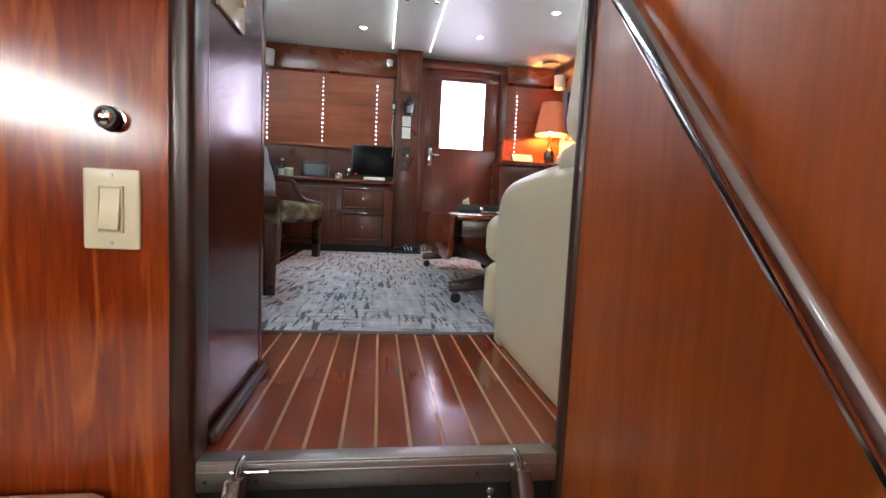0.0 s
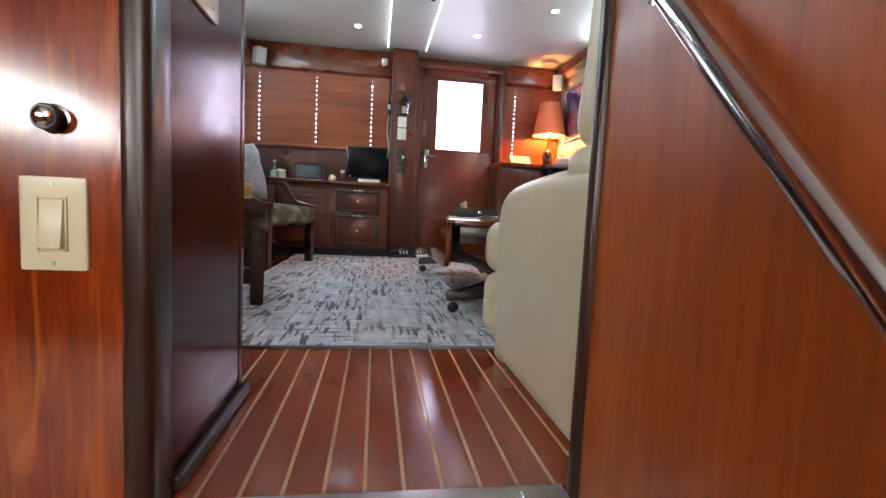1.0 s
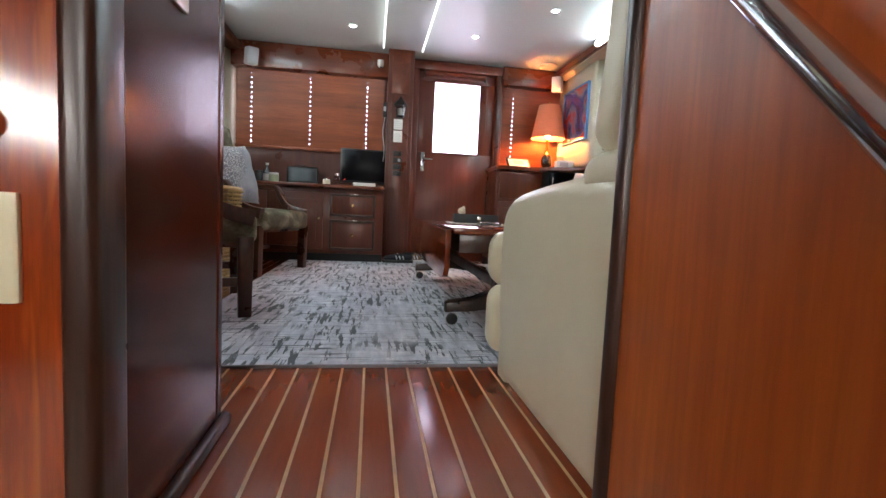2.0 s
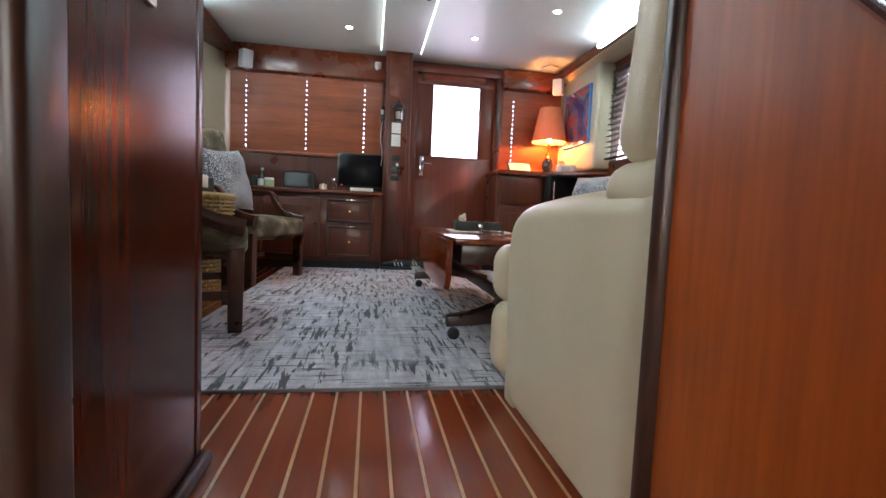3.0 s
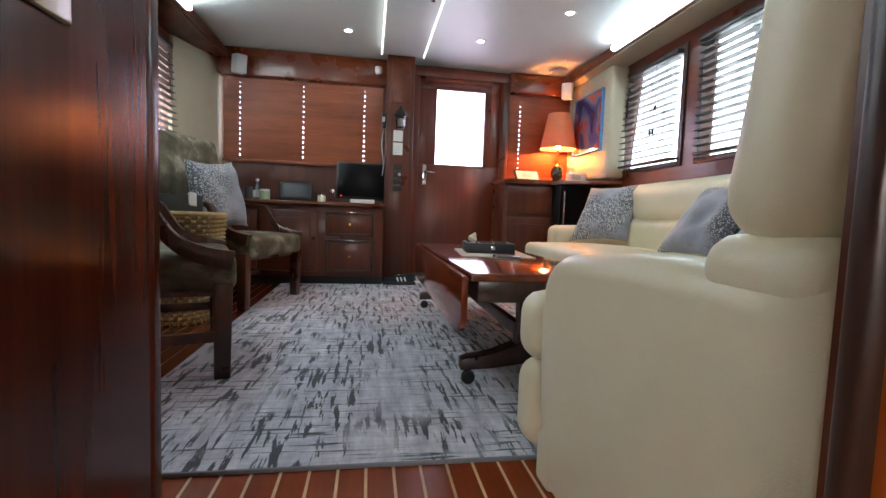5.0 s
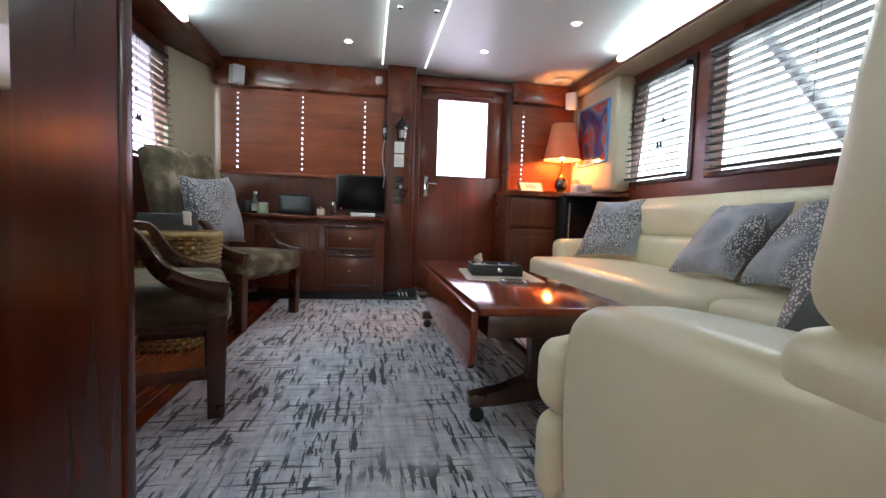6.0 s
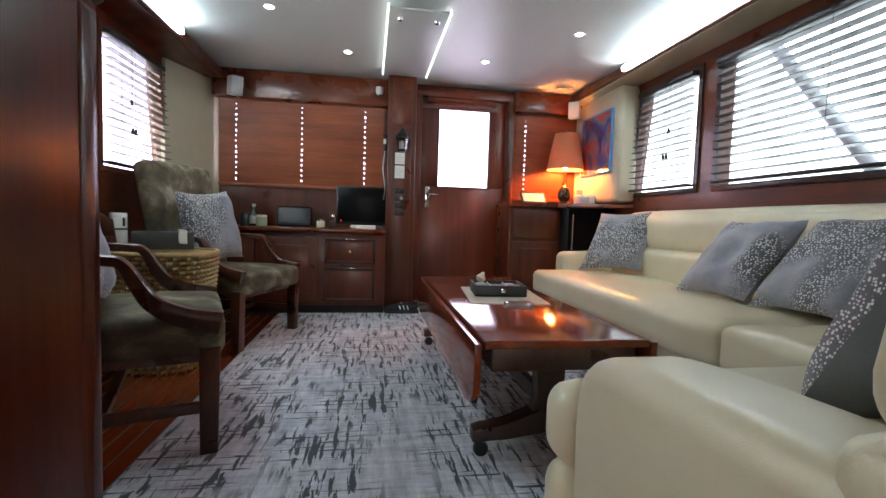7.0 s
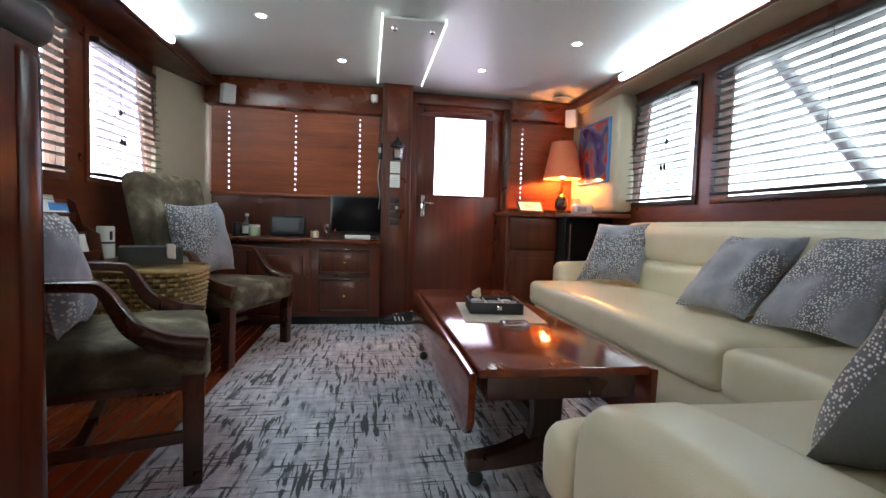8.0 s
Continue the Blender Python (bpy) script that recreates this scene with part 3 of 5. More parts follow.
# ---- blinds ----
def flat_blind(x, hole, inner, tilt, group):
    """Open venetian blind in a side window: slats lie across, ends raked with the window."""
    a0, a1, b0, b1, z0, z1 = hole
    xc = x + inner * 0.030
    e = thing("venetian_blind", (xc, (a0 + b0) / 2, z0), "dark wooden venetian blind with open slats", "blind", group)
    part("headrail", box((xc - 0.028, a1 + 0.004, z1 - 0.03), (xc + 0.028, b1 - 0.004, z1), 0.004), DARKSLAT, e)
    n = int((z1 - z0 - 0.07) / 0.0455)
    for k in range(n):
        z = z1 - 0.055 - k * 0.0455
        f = (z - z0) / (z1 - z0)
        ya, yb = a0 + (a1 - a0) * f + 0.01, b0 + (b1 - b0) * f - 0.01
        bm = box((-0.025, ya, -0.0016), (0.025, yb, 0.0016), 0.001, segs=1)
        shift(bm, Matrix.Translation((xc, 0, z)) @ Matrix.Rotation(radians(tilt + random.uniform(-1.5, 1.5)), 4, "Y"))
        part("slat", bm, DARKSLAT, e)
    part("bottom_rail", box((xc - 0.026, a0 + 0.008, z0 + 0.008), (xc + 0.026, b0 - 0.008, z0 + 0.024), 0.004), DARKSLAT, e)
    for y in (a0 + 0.1, (a0 + b0) / 2, b0 - 0.14):
        part("ladder_cord", tube([(xc + inner * 0.026, y, z0 + 0.02), (xc + inner * 0.026, y, z1 - 0.02)], 0.0012, 5), BLACK, e)
    for y, drop in ((a0 + 0.2, 0.2), (a0 + 0.235, 0.2), (a0 + 0.19, 0.36)):
        part("pull_cord", tube([(xc + inner * 0.034, y, z0 + drop + 0.02), (xc + inner * 0.034, y, z1 - 0.02)], 0.0012, 5), BLACK, e)
        part("tassel", lathe([(0.005, 0.035), (0.009, 0.02), (0.01, 0.0)], (xc + inner * 0.034, y, z0 + drop), 10), BLACK, e)


for h, tilt in zip(HOLES_R, (3, 0)):
    flat_blind(XR, h, -1, tilt, "side window blinds")
for h, tilt in zip(HOLES_L, (-4, 0)):
    flat_blind(XL, h, 1, tilt, "side window blinds")


def closed_blind(x0, x1, z0, z1, tapes, group):
    """Closed wooden blind on the far bulkhead; daylight shows through the cord slots."""
    y = YN - 0.035
    e = thing("wooden_blind", ((x0 + x1) / 2, y, z0), "closed mahogany venetian blind with light through its cord slots", "blind", group)
    pitch = 0.0425
    n = int((z1 - z0) / pitch)
    for k in range(n):
        zb = z0 + 0.02 + k * pitch
        bm = bmesh.new()
        xs = [x0 + 0.004] + [t + d for t in tapes for d in (-0.0045, 0.0045)] + [x1 - 0.004]
        for a, b in zip(xs[::2], xs[1::2]):
            box((a, -0.0014, 0.0), (b, 0.0014, pitch + 0.006), 0.0, bm)
        for t in tapes:
            box((t - 0.0047, -0.0012, 0.0), (t + 0.0047, 0.0012, pitch * random.uniform(0.55, 0.85)), 0.0, bm)
        shift(bm, Matrix.Translation((0, y, zb)) @ Matrix.Rotation(radians(9), 4, "X"))
        part("slat", bm, BLINDWOOD, e)
    part("bottom_rail", box((x0, y - 0.016, z0 - 0.004), (x1, y + 0.01, z0 + 0.02), 0.004), BLINDWOOD, e)


closed_blind(-1.335, -0.02, 0.985, 1.68, (-1.20, -0.69, -0.18), "bulkhead blinds")
closed_blind(1.09, 1.70, 0.955, 1.715, (1.22,), "bulkhead blinds")
struct("trim_valance_west", box((-1.36, 4.28, 1.675), (0.0, YN, ZC - 0.008), 0.008), MAHOGANY_X, "mahogany valance box over the blind", "trim")
struct("trim_valance_east", box((1.10, 4.30, 1.715), (1.72, YN, ZC - 0.012), 0.008), MAHOGANY_X, "mahogany valance box over the blind", "trim")

# post beside the door
struct("trim_post", box((0.0, 4.10, 0.0), (0.225, YN, ZC - 0.005), 0.006), MAHOGANY, "mahogany post between cabinet and door", "post")
struct("trim_post_panel", box((0.035, 4.092, 1.50), (0.19, 4.10, 1.85), 0.003), MAHOGANY_Y, "lighter mahogany panel on the post", "panel")
struct("trim_post_panel_low", box((0.035, 4.092, 0.04), (0.19, 4.10, 1.44), 0.003), MAHOGANY, "mahogany panel on the post", "panel")

# ---- door ----
bm = bmesh.new()
box((0.225, 4.33, 0.0), (0.295, YN + 0.06, 1.80), 0.006, bm)
box((1.04, 4.33, 0.0), (1.11, YN + 0.06, 1.80), 0.006, bm)
box((0.225, 4.33, 1.80), (1.11, YN + 0.06, 1.87), 0.006, bm)
struct("door_frame", bm, DOORWOOD, "dark mahogany door frame", "door frame")
door = thing("door_1", (0.66, 4.40, 0.0), "closed mahogany cabin door with a bright window", "door")
door["kind"] = "structure"
bm = bmesh.new()
box((0.293, 4.385, 0.001), (1.042, 4.43, 1.045), 0.003, bm)
box((0.293, 4.385, 1.045), (0.448, 4.43, 1.712), 0.003, bm)
box((0.898, 4.385, 1.045), (1.042, 4.43, 1.712), 0.003, bm)
box((0.293, 4.385, 1.712), (1.042, 4.43, 1.802), 0.003, bm)
part("leaf", bm, DOORWOOD, door)
bm = bmesh.new()
for lo, hi in (((0.436, 1.033), (0.91, 1.05)), ((0.436, 1.707), (0.91, 1.724)), ((0.436, 1.05), (0.453, 1.707)), ((0.893, 1.05), (0.91, 1.707))):
    box((lo[0], 4.376, lo[1]), (hi[0], 4.386, hi[1]), 0.003, bm)
part("glazing_bead", bm, DOORWOOD, door)
part("pane", box((0.448, 4.405, 1.045), (0.898, 4.41, 1.712)), PANE, door, "bright glass pane").visible_shadow = False
hp = part("handle_plate", box((0.342, 4.377, 0.86), (0.378, 4.385, 1.04), 0.003), STEEL, door, "steel handle plate")
part("lever", tube([(0.36, 4.38, 0.975), (0.36, 4.345, 0.975), (0.372, 4.338, 0.975), (0.45, 4.338, 0.972)], 0.008, 10), STEEL, hp)
part("keyhole", lathe([(0.007, 0), (0.007, 0.004)], (0.36, 4.375, 0.91), 12), BLACK, hp)
e = thing("roller_shade", (0.64, 4.36, 1.72), "rolled-up brown roller shade over the door window", "shade")
part("roll", tube([(0.35, 4.352, 1.775), (0.93, 4.352, 1.775)], 0.032, 14), DOORWOOD, e)
part("hem", box((0.37, 4.35, 1.73), (0.91, 4.356, 1.75), 0.002), DOORWOOD, e)
part("bracket", box((0.342, 4.335, 1.74), (0.35, 4.385, 1.81), 0.002), DARKWOOD, e)
part("bracket", box((0.93, 4.335, 1.74), (0.938, 4.385, 1.81), 0.002), DARKWOOD, e)
part("pull_cord", tube([(0.952, 4.352, 1.75), (0.955, 4.352, 1.25)], 0.0018, 6), TANCLOTH, e)
struct("trim_door_screen", box((1.045, 4.315, 0.93), (1.085, 4.33, 1.80), 0.003), DARKWOOD, "dark upright strip beside the door", "trim")

# ---- rug and floor edge ----
e = thing("area_rug", (0.15, 2.7, 0.0), "grey and white distressed-pattern area rug with dark strokes", "rug")
part("carpet", cushion((-0.79, 1.285, 0.0), (1.30, 4.10, 0.012), 0.005, cuts=10), RUG, e)
bm = bmesh.new()
box((-0.793, 1.281, 0.0), (1.303, 1.288, 0.0105), 0.002, bm)
box((-0.793, 1.288, 0.0), (-0.788, 4.10, 0.0105), 0.002, bm)
part("binding", bm, plain("rug_binding", (0.2, 0.2, 0.22), 0.9, grain=120, vary=0.2, bumps=0.2), e, "dark bound edge")

bm = box((-0.395, 0.497, 0.0), (0.215, 0.532, 0.005), 0.0015)
box((-0.395, 0.497, -0.047), (0.215, 0.503, 0.0), 0.0015, bm)
box((-0.395, 0.4955, -0.016), (0.215, 0.499, -0.012), 0.001, bm)
nose = struct("trim_nosing", bm, ALUMINIUM, "brushed aluminium nosing at the floor edge", "trim")
for x in (-0.38, -0.30, -0.07, 0.07, 0.20):
    part("screw", shift(lathe([(0.0035, 0), (0.003, 0.0015)], (0, 0, 0), 12), Matrix.Translation((x, 0.496, -0.028)) @ Matrix.Rotation(radians(90), 4, "X")), STEEL, nose)

# ---- companionway ----
e = thing("companion_ladder", (-0.1, 0.3, DECK), "varnished wooden ladder hooked on the floor edge", "ladder")
for x in (-0.325, 0.14):
    rail = part("side_rail", prism([(0.49, -0.012), (0.485, -0.05), (0.0, DECK), (-0.09, DECK), (0.45, 0.0)], "x", x - 0.013, x + 0.013, 0.004), CHAIRWOOD, e)
    part("hook", tube([(x, 0.462, -0.02), (x, 0.48, 0.004), (x, 0.505, 0.006)], 0.006, 10), STEEL, rail, "steel hook")
    part("pin", tube([(x - 0.014, 0.488, -0.008), (x + (0.045 if x < 0 else 0.014), 0.488, -0.008)], 0.0025, 8), STEEL, rail)
for k in range(3):
    z = -0.22 - 0.19 * k
    y = 0.45 + (z + 0.0) * 0.62
    part("tread", box((-0.31, y - 0.10, z - 0.015), (0.126, y + 0.05, z + 0.012), 0.004), CHAIRWOOD, e)
for x, z in ((-0.26, -0.095), (0.105, -0.085), (0.105, -0.102)):
    b = thing("bolt_head", (x, 0.534, z), "domed steel bolt head on the black riser", "bolt", "riser bolts")
    part("dome", shift(lathe([(0.008, 0), (0.007, 0.004), (0.003, 0.006)], (0, 0, 0), 14), Matrix.Translation((x, 0.535, z)) @ Matrix.Rotation(radians(90), 4, "X")), STEEL, b)

e = thing("hand_rail", (0.20, 0.2, 0.5), "polished stainless steel handrail on the stairwell wall", "handrail")
part("rail", tube([(0.20, 0.46, 0.848), (0.20, 0.0, 0.326), (0.20, -0.75, -0.525)], 0.0145, 24), STEEL, e)
for y, z in ((0.385, 0.763), (-0.5, -0.241)):
    br = part("bracket", tube([(0.20, y, z), (0.20, y, z - 0.018), (0.21, y, z - 0.03), (0.228, y, z - 0.03)], 0.006, 10), STEEL, e)
    part("flange", shift(lathe([(0.022, 0), (0.022, 0.003), (0.012, 0.006)], (0, 0, 0), 18), Matrix.Translation((0.228, y, z - 0.03)) @ Matrix.Rotation(radians(-90), 4, "Y")), STEEL, br)
    part("collar", tube([(0.20, y - 0.012, z - 0.013), (0.20, y + 0.012, z + 0.013)], 0.0165, 20), STEEL, e)

sw = thing("light_switch", (-0.512, 0.50, 0.407), "ivory rocker light switch on the mahogany panel", "switch")
part("plate", cushion((-0.551, 0.493, 0.347), (-0.473, 0.502, 0.467), 0.003, cuts=6), IVORY, sw)
bm = bmesh.new()
for lo, hi in (((-0.5295, 0.372), (-0.5275, 0.442)), ((-0.4965, 0.372), (-0.4945, 0.442)), ((-0.5275, 0.372), (-0.4965, 0.3745)), ((-0.5275, 0.4395), (-0.4965, 0.442))):
    box((lo[0], 0.4895, lo[1]), (hi[0], 0.4935, hi[1]), 0.0006, bm)
part("rocker_frame", bm, IVORY, sw)
part("rocker", shift(box((-0.0135, -0.004, -0.031), (0.0135, 0.003, 0.031), 0.001), Matrix.Translation((-0.512, 0.4905, 0.407)) @ Matrix.Rotation(radians(-7), 4, "X")), IVORY, sw)
for z in (0.4575, 0.3565):
    part("screw", shift(lathe([(0.0032, 0), (0.0026, 0.0012)], (0, 0, 0), 12), Matrix.Translation((-0.512, 0.4935, z)) @ Matrix.Rotation(radians(90), 4, "X")), ALUMINIUM, sw)

kn = thing("push_button", (-0.512, 0.50, 0.54), "round black push button with a chrome cap", "button")
turn90 = Matrix.Rotation(radians(90), 4, "X")
part("washer", shift(lathe([(0.019, 0), (0.019, 0.0015), (0.014, 0.003)], (0, 0, 0), 26), Matrix.Translation((-0.512, 0.5, 0.54)) @ turn90), STEEL, kn)
part("barrel", shift(lathe([(0.0125, 0), (0.0125, 0.008), (0.0165, 0.009), (0.0165, 0.017), (0.0145, 0.019)], (0, 0, 0), 26), Matrix.Translation((-0.512, 0.499, 0.54)) @ turn90), BLACK, kn)
part("cap", shift(lathe([(0.0115, 0), (0.0115, 0.004), (0.0095, 0.006), (0.004, 0.007)], (0, 0, 0), 26), Matrix.Translation((-0.512, 0.481, 0.54)) @ turn90), CHROME, kn, "chrome cap")

sp = thing("switch_bank", (-0.40, 0.67, 0.80), "ivory three-way switch plate on the passage panel", "switch")
part("plate", box((-0.401, 0.595, 0.755), (-0.393, 0.74, 0.875), 0.003), IVORY, sp)
for y in (0.622, 0.667, 0.712):
    part("toggle", box((-0.394, y - 0.006, 0.80), (-0.385, y + 0.006, 0.822), 0.002), IVORY, sp)
    part("screw", shift(lathe([(0.003, 0), (0.0025, 0.001)], (0, 0, 0), 10), Matrix.Translation((-0.393, y, 0.775)) @ Matrix.Rotation(radians(90), 4, "Y")), ALUMINIUM, sp)

st = thing("settee", (-0.95, 0.1, DECK), "cream upholstered settee in the lower cabin", "settee")
part("base", box((-1.45, -0.40, DECK), (-0.55, 0.46, -0.18), 0.01), MAHOGANY, st)
part("seat_cushion", cushion((-1.47, -0.42, -0.18), (-0.505, 0.485, -0.018), 0.03, (0, 0, 0.012)), LEATHER, st)

# ---- ceiling fittings ----
hp = thing("ceiling_panel", (0.11, 3.5, 1.87), "white raised ceiling panel with glowing edges", "ceiling panel")
part("panel", box((-0.045, 2.93, 1.866), (0.285, 4.075, 1.882), 0.006), CEILING, hp)
for xa, xb in ((-0.054, -0.046), (0.286, 0.294)):
    part("edge_light", box((xa, 2.93, 1.862), (xb, 4.075, 1.89), 0.001), HALO, hp, "thin glowing edge strip")
for x in (0.02, 0.225):
    kb = part("knob", lathe([(0.014, -0.022), (0.017, -0.012), (0.01, -0.004), (0.01, 0.0)], (x, 3.02, 1.866), 18), CHROME, hp, "round metal catch")

dl = thing("downlight", (0, 0, 0), "small round recessed downlight, lit", "downlight", "ceiling downlights")
part("trim_ring", lathe([(0.024, -0.001), (0.035, -0.004), (0.038, 0.0), (0.036, 0.006)], (0, 0, 0), 26), WHITEPLASTIC, dl, "white ring", True)
part("lens", lathe([(0.023, -0.0015), (0.02, -0.003)], (0, 0, 0), 22), DOWN, dl, "glowing lens", True)
# the last four are unseen additions, lighting the near saloon and lower cabin
spots = [(-0.30, 3.74), (0.68, 3.72), (1.11, 3.10), (-0.70, 3.15), (1.11, 1.9), (-0.70, 1.9), (-0.5, -0.8), (0.0, -1.4)]
dl.matrix_basis = pose(*spots[0], 1.897)
for x, y in spots[1:]:
    copy_thing(dl, pose(x, y, ZC + 0.009 - 0.02 * ((x - 0.15) / 1.5) ** 2))

for x, y, rz, mt in ((-1.17, 4.20, 35, GREYPLASTIC), (1.60, 4.20, -35, WHITEPLASTIC)):
    spk = thing("speaker", (x, y, 1.66), "small boxy wall speaker in the ceiling corner", "speaker", "corner speakers", rz)
    part("cabinet", shift(box((-0.045, -0.05, 0.0), (0.045, 0.05, 0.14), 0.008), Matrix.Rotation(radians(8), 4, "X")), mt, spk, "", True)
    part("grille", shift(box((-0.038, -0.055, 0.012), (0.038, -0.05, 0.128), 0.002), Matrix.Rotation(radians(8), 4, "X")), mt, spk, "", True)
    part("bracket", box((-0.012, 0.03, 0.12), (0.012, 0.07, 0.155), 0.002), BLACK, spk, "", True)
cm = thing("dome_camera", (-0.07, 4.26, 1.78), "small white dome camera on the valance", "camera dome")
part("mount", lathe([(0.03, 0.03), (0.03, 0.04)], (-0.07, 4.25, 1.775), 18), WHITEPLASTIC, cm)
part("dome", lathe([(0.008, -0.025), (0.024, -0.015), (0.031, 0.004), (0.029, 0.03)], (-0.07, 4.25, 1.775), 20), WHITEPLASTIC, cm)
part("lens", lathe([(0.009, -0.03), (0.012, -0.022)], (-0.065, 4.235, 1.775), 14), BLACK, cm)
vent = thing("ceiling_vent", (1.60, 4.05, 1.87), "round grey ceiling vent in the corner", "vent")
part("ring", lathe([(0.05, -0.012), (0.075, -0.008), (0.08, 0.0)], (1.47, 4.12, 1.872), 26), GREYPLASTIC, vent)

# ---- long cabinet with television ----
cab = thing("sideboard", (-0.68, 4.15, 0.0), "mahogany sideboard with drawers and doors along the bulkhead", "cabinet")
part("body", box((-1.39, 3.95, 0.08), (-0.005, YN, 0.635), 0.004), MAHOGANY, cab)
part("plinth", box((-1.39, 4.0, 0.0), (-0.005, YN, 0.08)), BLACKPAINT, cab)
for z0, z1 in ((0.40, 0.59), (0.115, 0.37)):
    d = part("drawer", box((-0.455, 3.932, z0), (-0.075, 3.951, z1), 0.006), MAHOGANY, cab)
    bm = bmesh.new()
    for lo, hi in (((-0.455, z0), (-0.075, z0 + 0.02)), ((-0.455, z1 - 0.02), (-0.075, z1)), ((-0.455, z0), (-0.435, z1)), ((-0.095, z0), (-0.075, z1))):
        box((lo[0], 3.924, lo[1]), (hi[0], 3.934, hi[1]), 0.003, bm)
    part("moulding", bm, DARKWOOD, d)
    part("knob", shift(lathe([(0.006, 0), (0.006, 0.01), (0.012, 0.014), (0.009, 0.022)], (0, 0, 0), 16), Matrix.Translation((-0.265, 3.932, (z0 + z1) / 2)) @ turn90), BRASS, d)
    part("finger_pull", box((-0.30, 3.918, z1 - 0.006), (-0.22, 3.93, z1 + 0.002), 0.002), CHROME, d, "chrome finger pull")
for x0, x1 in ((-0.94, -0.51), (-1.375, -0.965)):
    d = part("door", box((x0, 3.932, 0.115), (x1, 3.951, 0.59), 0.005), MAHOGANY, cab)
    part("panel", box((x0 + 0.055, 3.927, 0.17), (x1 - 0.055, 3.934, 0.535), 0.004), MAHOGANY, d)
    part("knob", shift(lathe([(0.006, 0), (0.006, 0.01), (0.011, 0.014), (0.008, 0.022)], (0, 0, 0), 16), Matrix.Translation((x1 - 0.03, 3.932, 0.38)) @ turn90), BRASS, d)
struct("worktop", box((-1.395, 3.905, 0.636), (-0.002, YN, 0.664), 0.006), MAHOGANY_X, "polished mahogany sideboard top with a moulded edge", "worktop")

tv = thing("television", (-0.16, 4.15, 0.664), "black flat television on the sideboard, switched off", "television")
part("housing", box((-0.39, 4.14, 0.70), (0.035, 4.175, 1.0), 0.006), BLACK, tv)
part("screen", box((-0.376, 4.1365, 0.72), (0.021, 4.1405, 0.986), 0.001), SCREEN, tv)
part("neck", box((-0.20, 4.15, 0.68), (-0.12, 4.17, 0.73), 0.003), BLACK, tv)
part("stand", cushion((-0.29, 4.09, 0.664), (-0.03, 4.23, 0.682), 0.006, cuts=5), BLACK, tv)
part("standby_light", box((-0.355, 4.1345, 0.722), (-0.347, 4.1365, 0.729)), REDLED, tv, "red standby light")
b = thing("media_box", (-0.17, 4.03, 0.664), "slim white media box before the television", "box")
part("case", box((-0.27, 3.98, 0.664), (-0.08, 4.08, 0.695), 0.005), WHITEPLASTIC, b)
part("feet", box((-0.265, 3.985, 0.664), (-0.085, 4.075, 0.6665)), RUBBER, b)
b = thing("laptop_case", (-0.73, 4.25, 0.664), "black flat case leaning on the bulkhead", "case")
part("shell", shift(cushion((-0.135, -0.025, 0.0), (0.135, 0.025, 0.165), 0.02, cuts=6), Matrix.Translation((-0.73, 4.25, 0.664)) @ Matrix.Rotation(radians(-12), 4, "X")), BLACK, b)
part("handle", tube([(-0.76, 4.285, 0.825), (-0.75, 4.288, 0.838), (-0.71, 4.288, 0.838), (-0.70, 4.285, 0.825)], 0.004, 8), BLACK, b)


def jar(x, y, r, h, body, lid, label, name="jar", neck=None):
    j = thing(name, (x, y, 0.664), label, "jar" if name == "jar" else "bottle", "sideboard jars")
    if neck:
        part("body", lathe([(r * 0.95, 0), (r, 0.005), (r, h * 0.55), (r * 0.4, h * 0.7), (r * 0.33, h * 0.9)], (x, y, 0.664), 20), body, j)
        part("cap", lathe([(r * 0.4, h * 0.88), (r * 0.4, h)], (x, y, 0.664), 16), lid, j)
        part("label", lathe([(r * 1.02, h * 0.1), (r * 1.02, h * 0.45)], (x, y, 0.664), 20), PAPER, j, "paper label")
    else:
        part("body", lathe([(r * 0.94, 0), (r, 0.006), (r, h * 0.78), (r * 0.9, h * 0.84)], (x, y, 0.664), 22), body, j)
        part("lid", lathe([(r * 0.95, h * 0.82), (r * 0.95, h), (r * 0.8, h * 1.02)], (x, y, 0.664), 22), lid, j)


jar(-1.085, 4.17, 0.034, 0.10, BLACK, BLACK, "dark squat bottle with a black cap")
jar(-1.02, 4.19, 0.034, 0.17, VASE, PAPER, "small dark bottle with a pale label", "bottle", True)
jar(-0.955, 4.15, 0.042, 0.085, GREENLABEL, WHITEPLASTIC, "white and green tin with a lid")
jar(-0.505, 4.12, 0.032, 0.062, SHELL, CHROME, "small round pale jar with a metal lid")
jar(-0.415, 4.12, 0.028, 0.105, CLEAR, CHROME, "clear glass jar with a metal lid")

# ---- things on the post ----
ln = thing("wall_lantern", (0.11, 4.07, 1.28), "small dark carriage lantern on the post", "lantern")
part("roof", lathe([(0.062, 0.0), (0.045, 0.03), (0.02, 0.05), (0.012, 0.075)], (0.115, 4.045, 1.385), 6), BLACK, ln)
part("glass", lathe([(0.035, 0.0), (0.042, 0.09)], (0.115, 4.045, 1.295), 6), CLEAR, ln, "clear lantern glass")
part("candle", lathe([(0.014, 0.0), (0.014, 0.06), (0.004, 0.068)], (0.115, 4.045, 1.297), 12), PAPER, ln)
part("base", lathe([(0.03, -0.012), (0.038, 0.0), (0.036, 0.006)], (0.115, 4.045, 1.29), 6), BLACK, ln)
part("bracket", box((0.105, 4.06, 1.30), (0.125, 4.095, 1.36), 0.002), BLACK, ln)
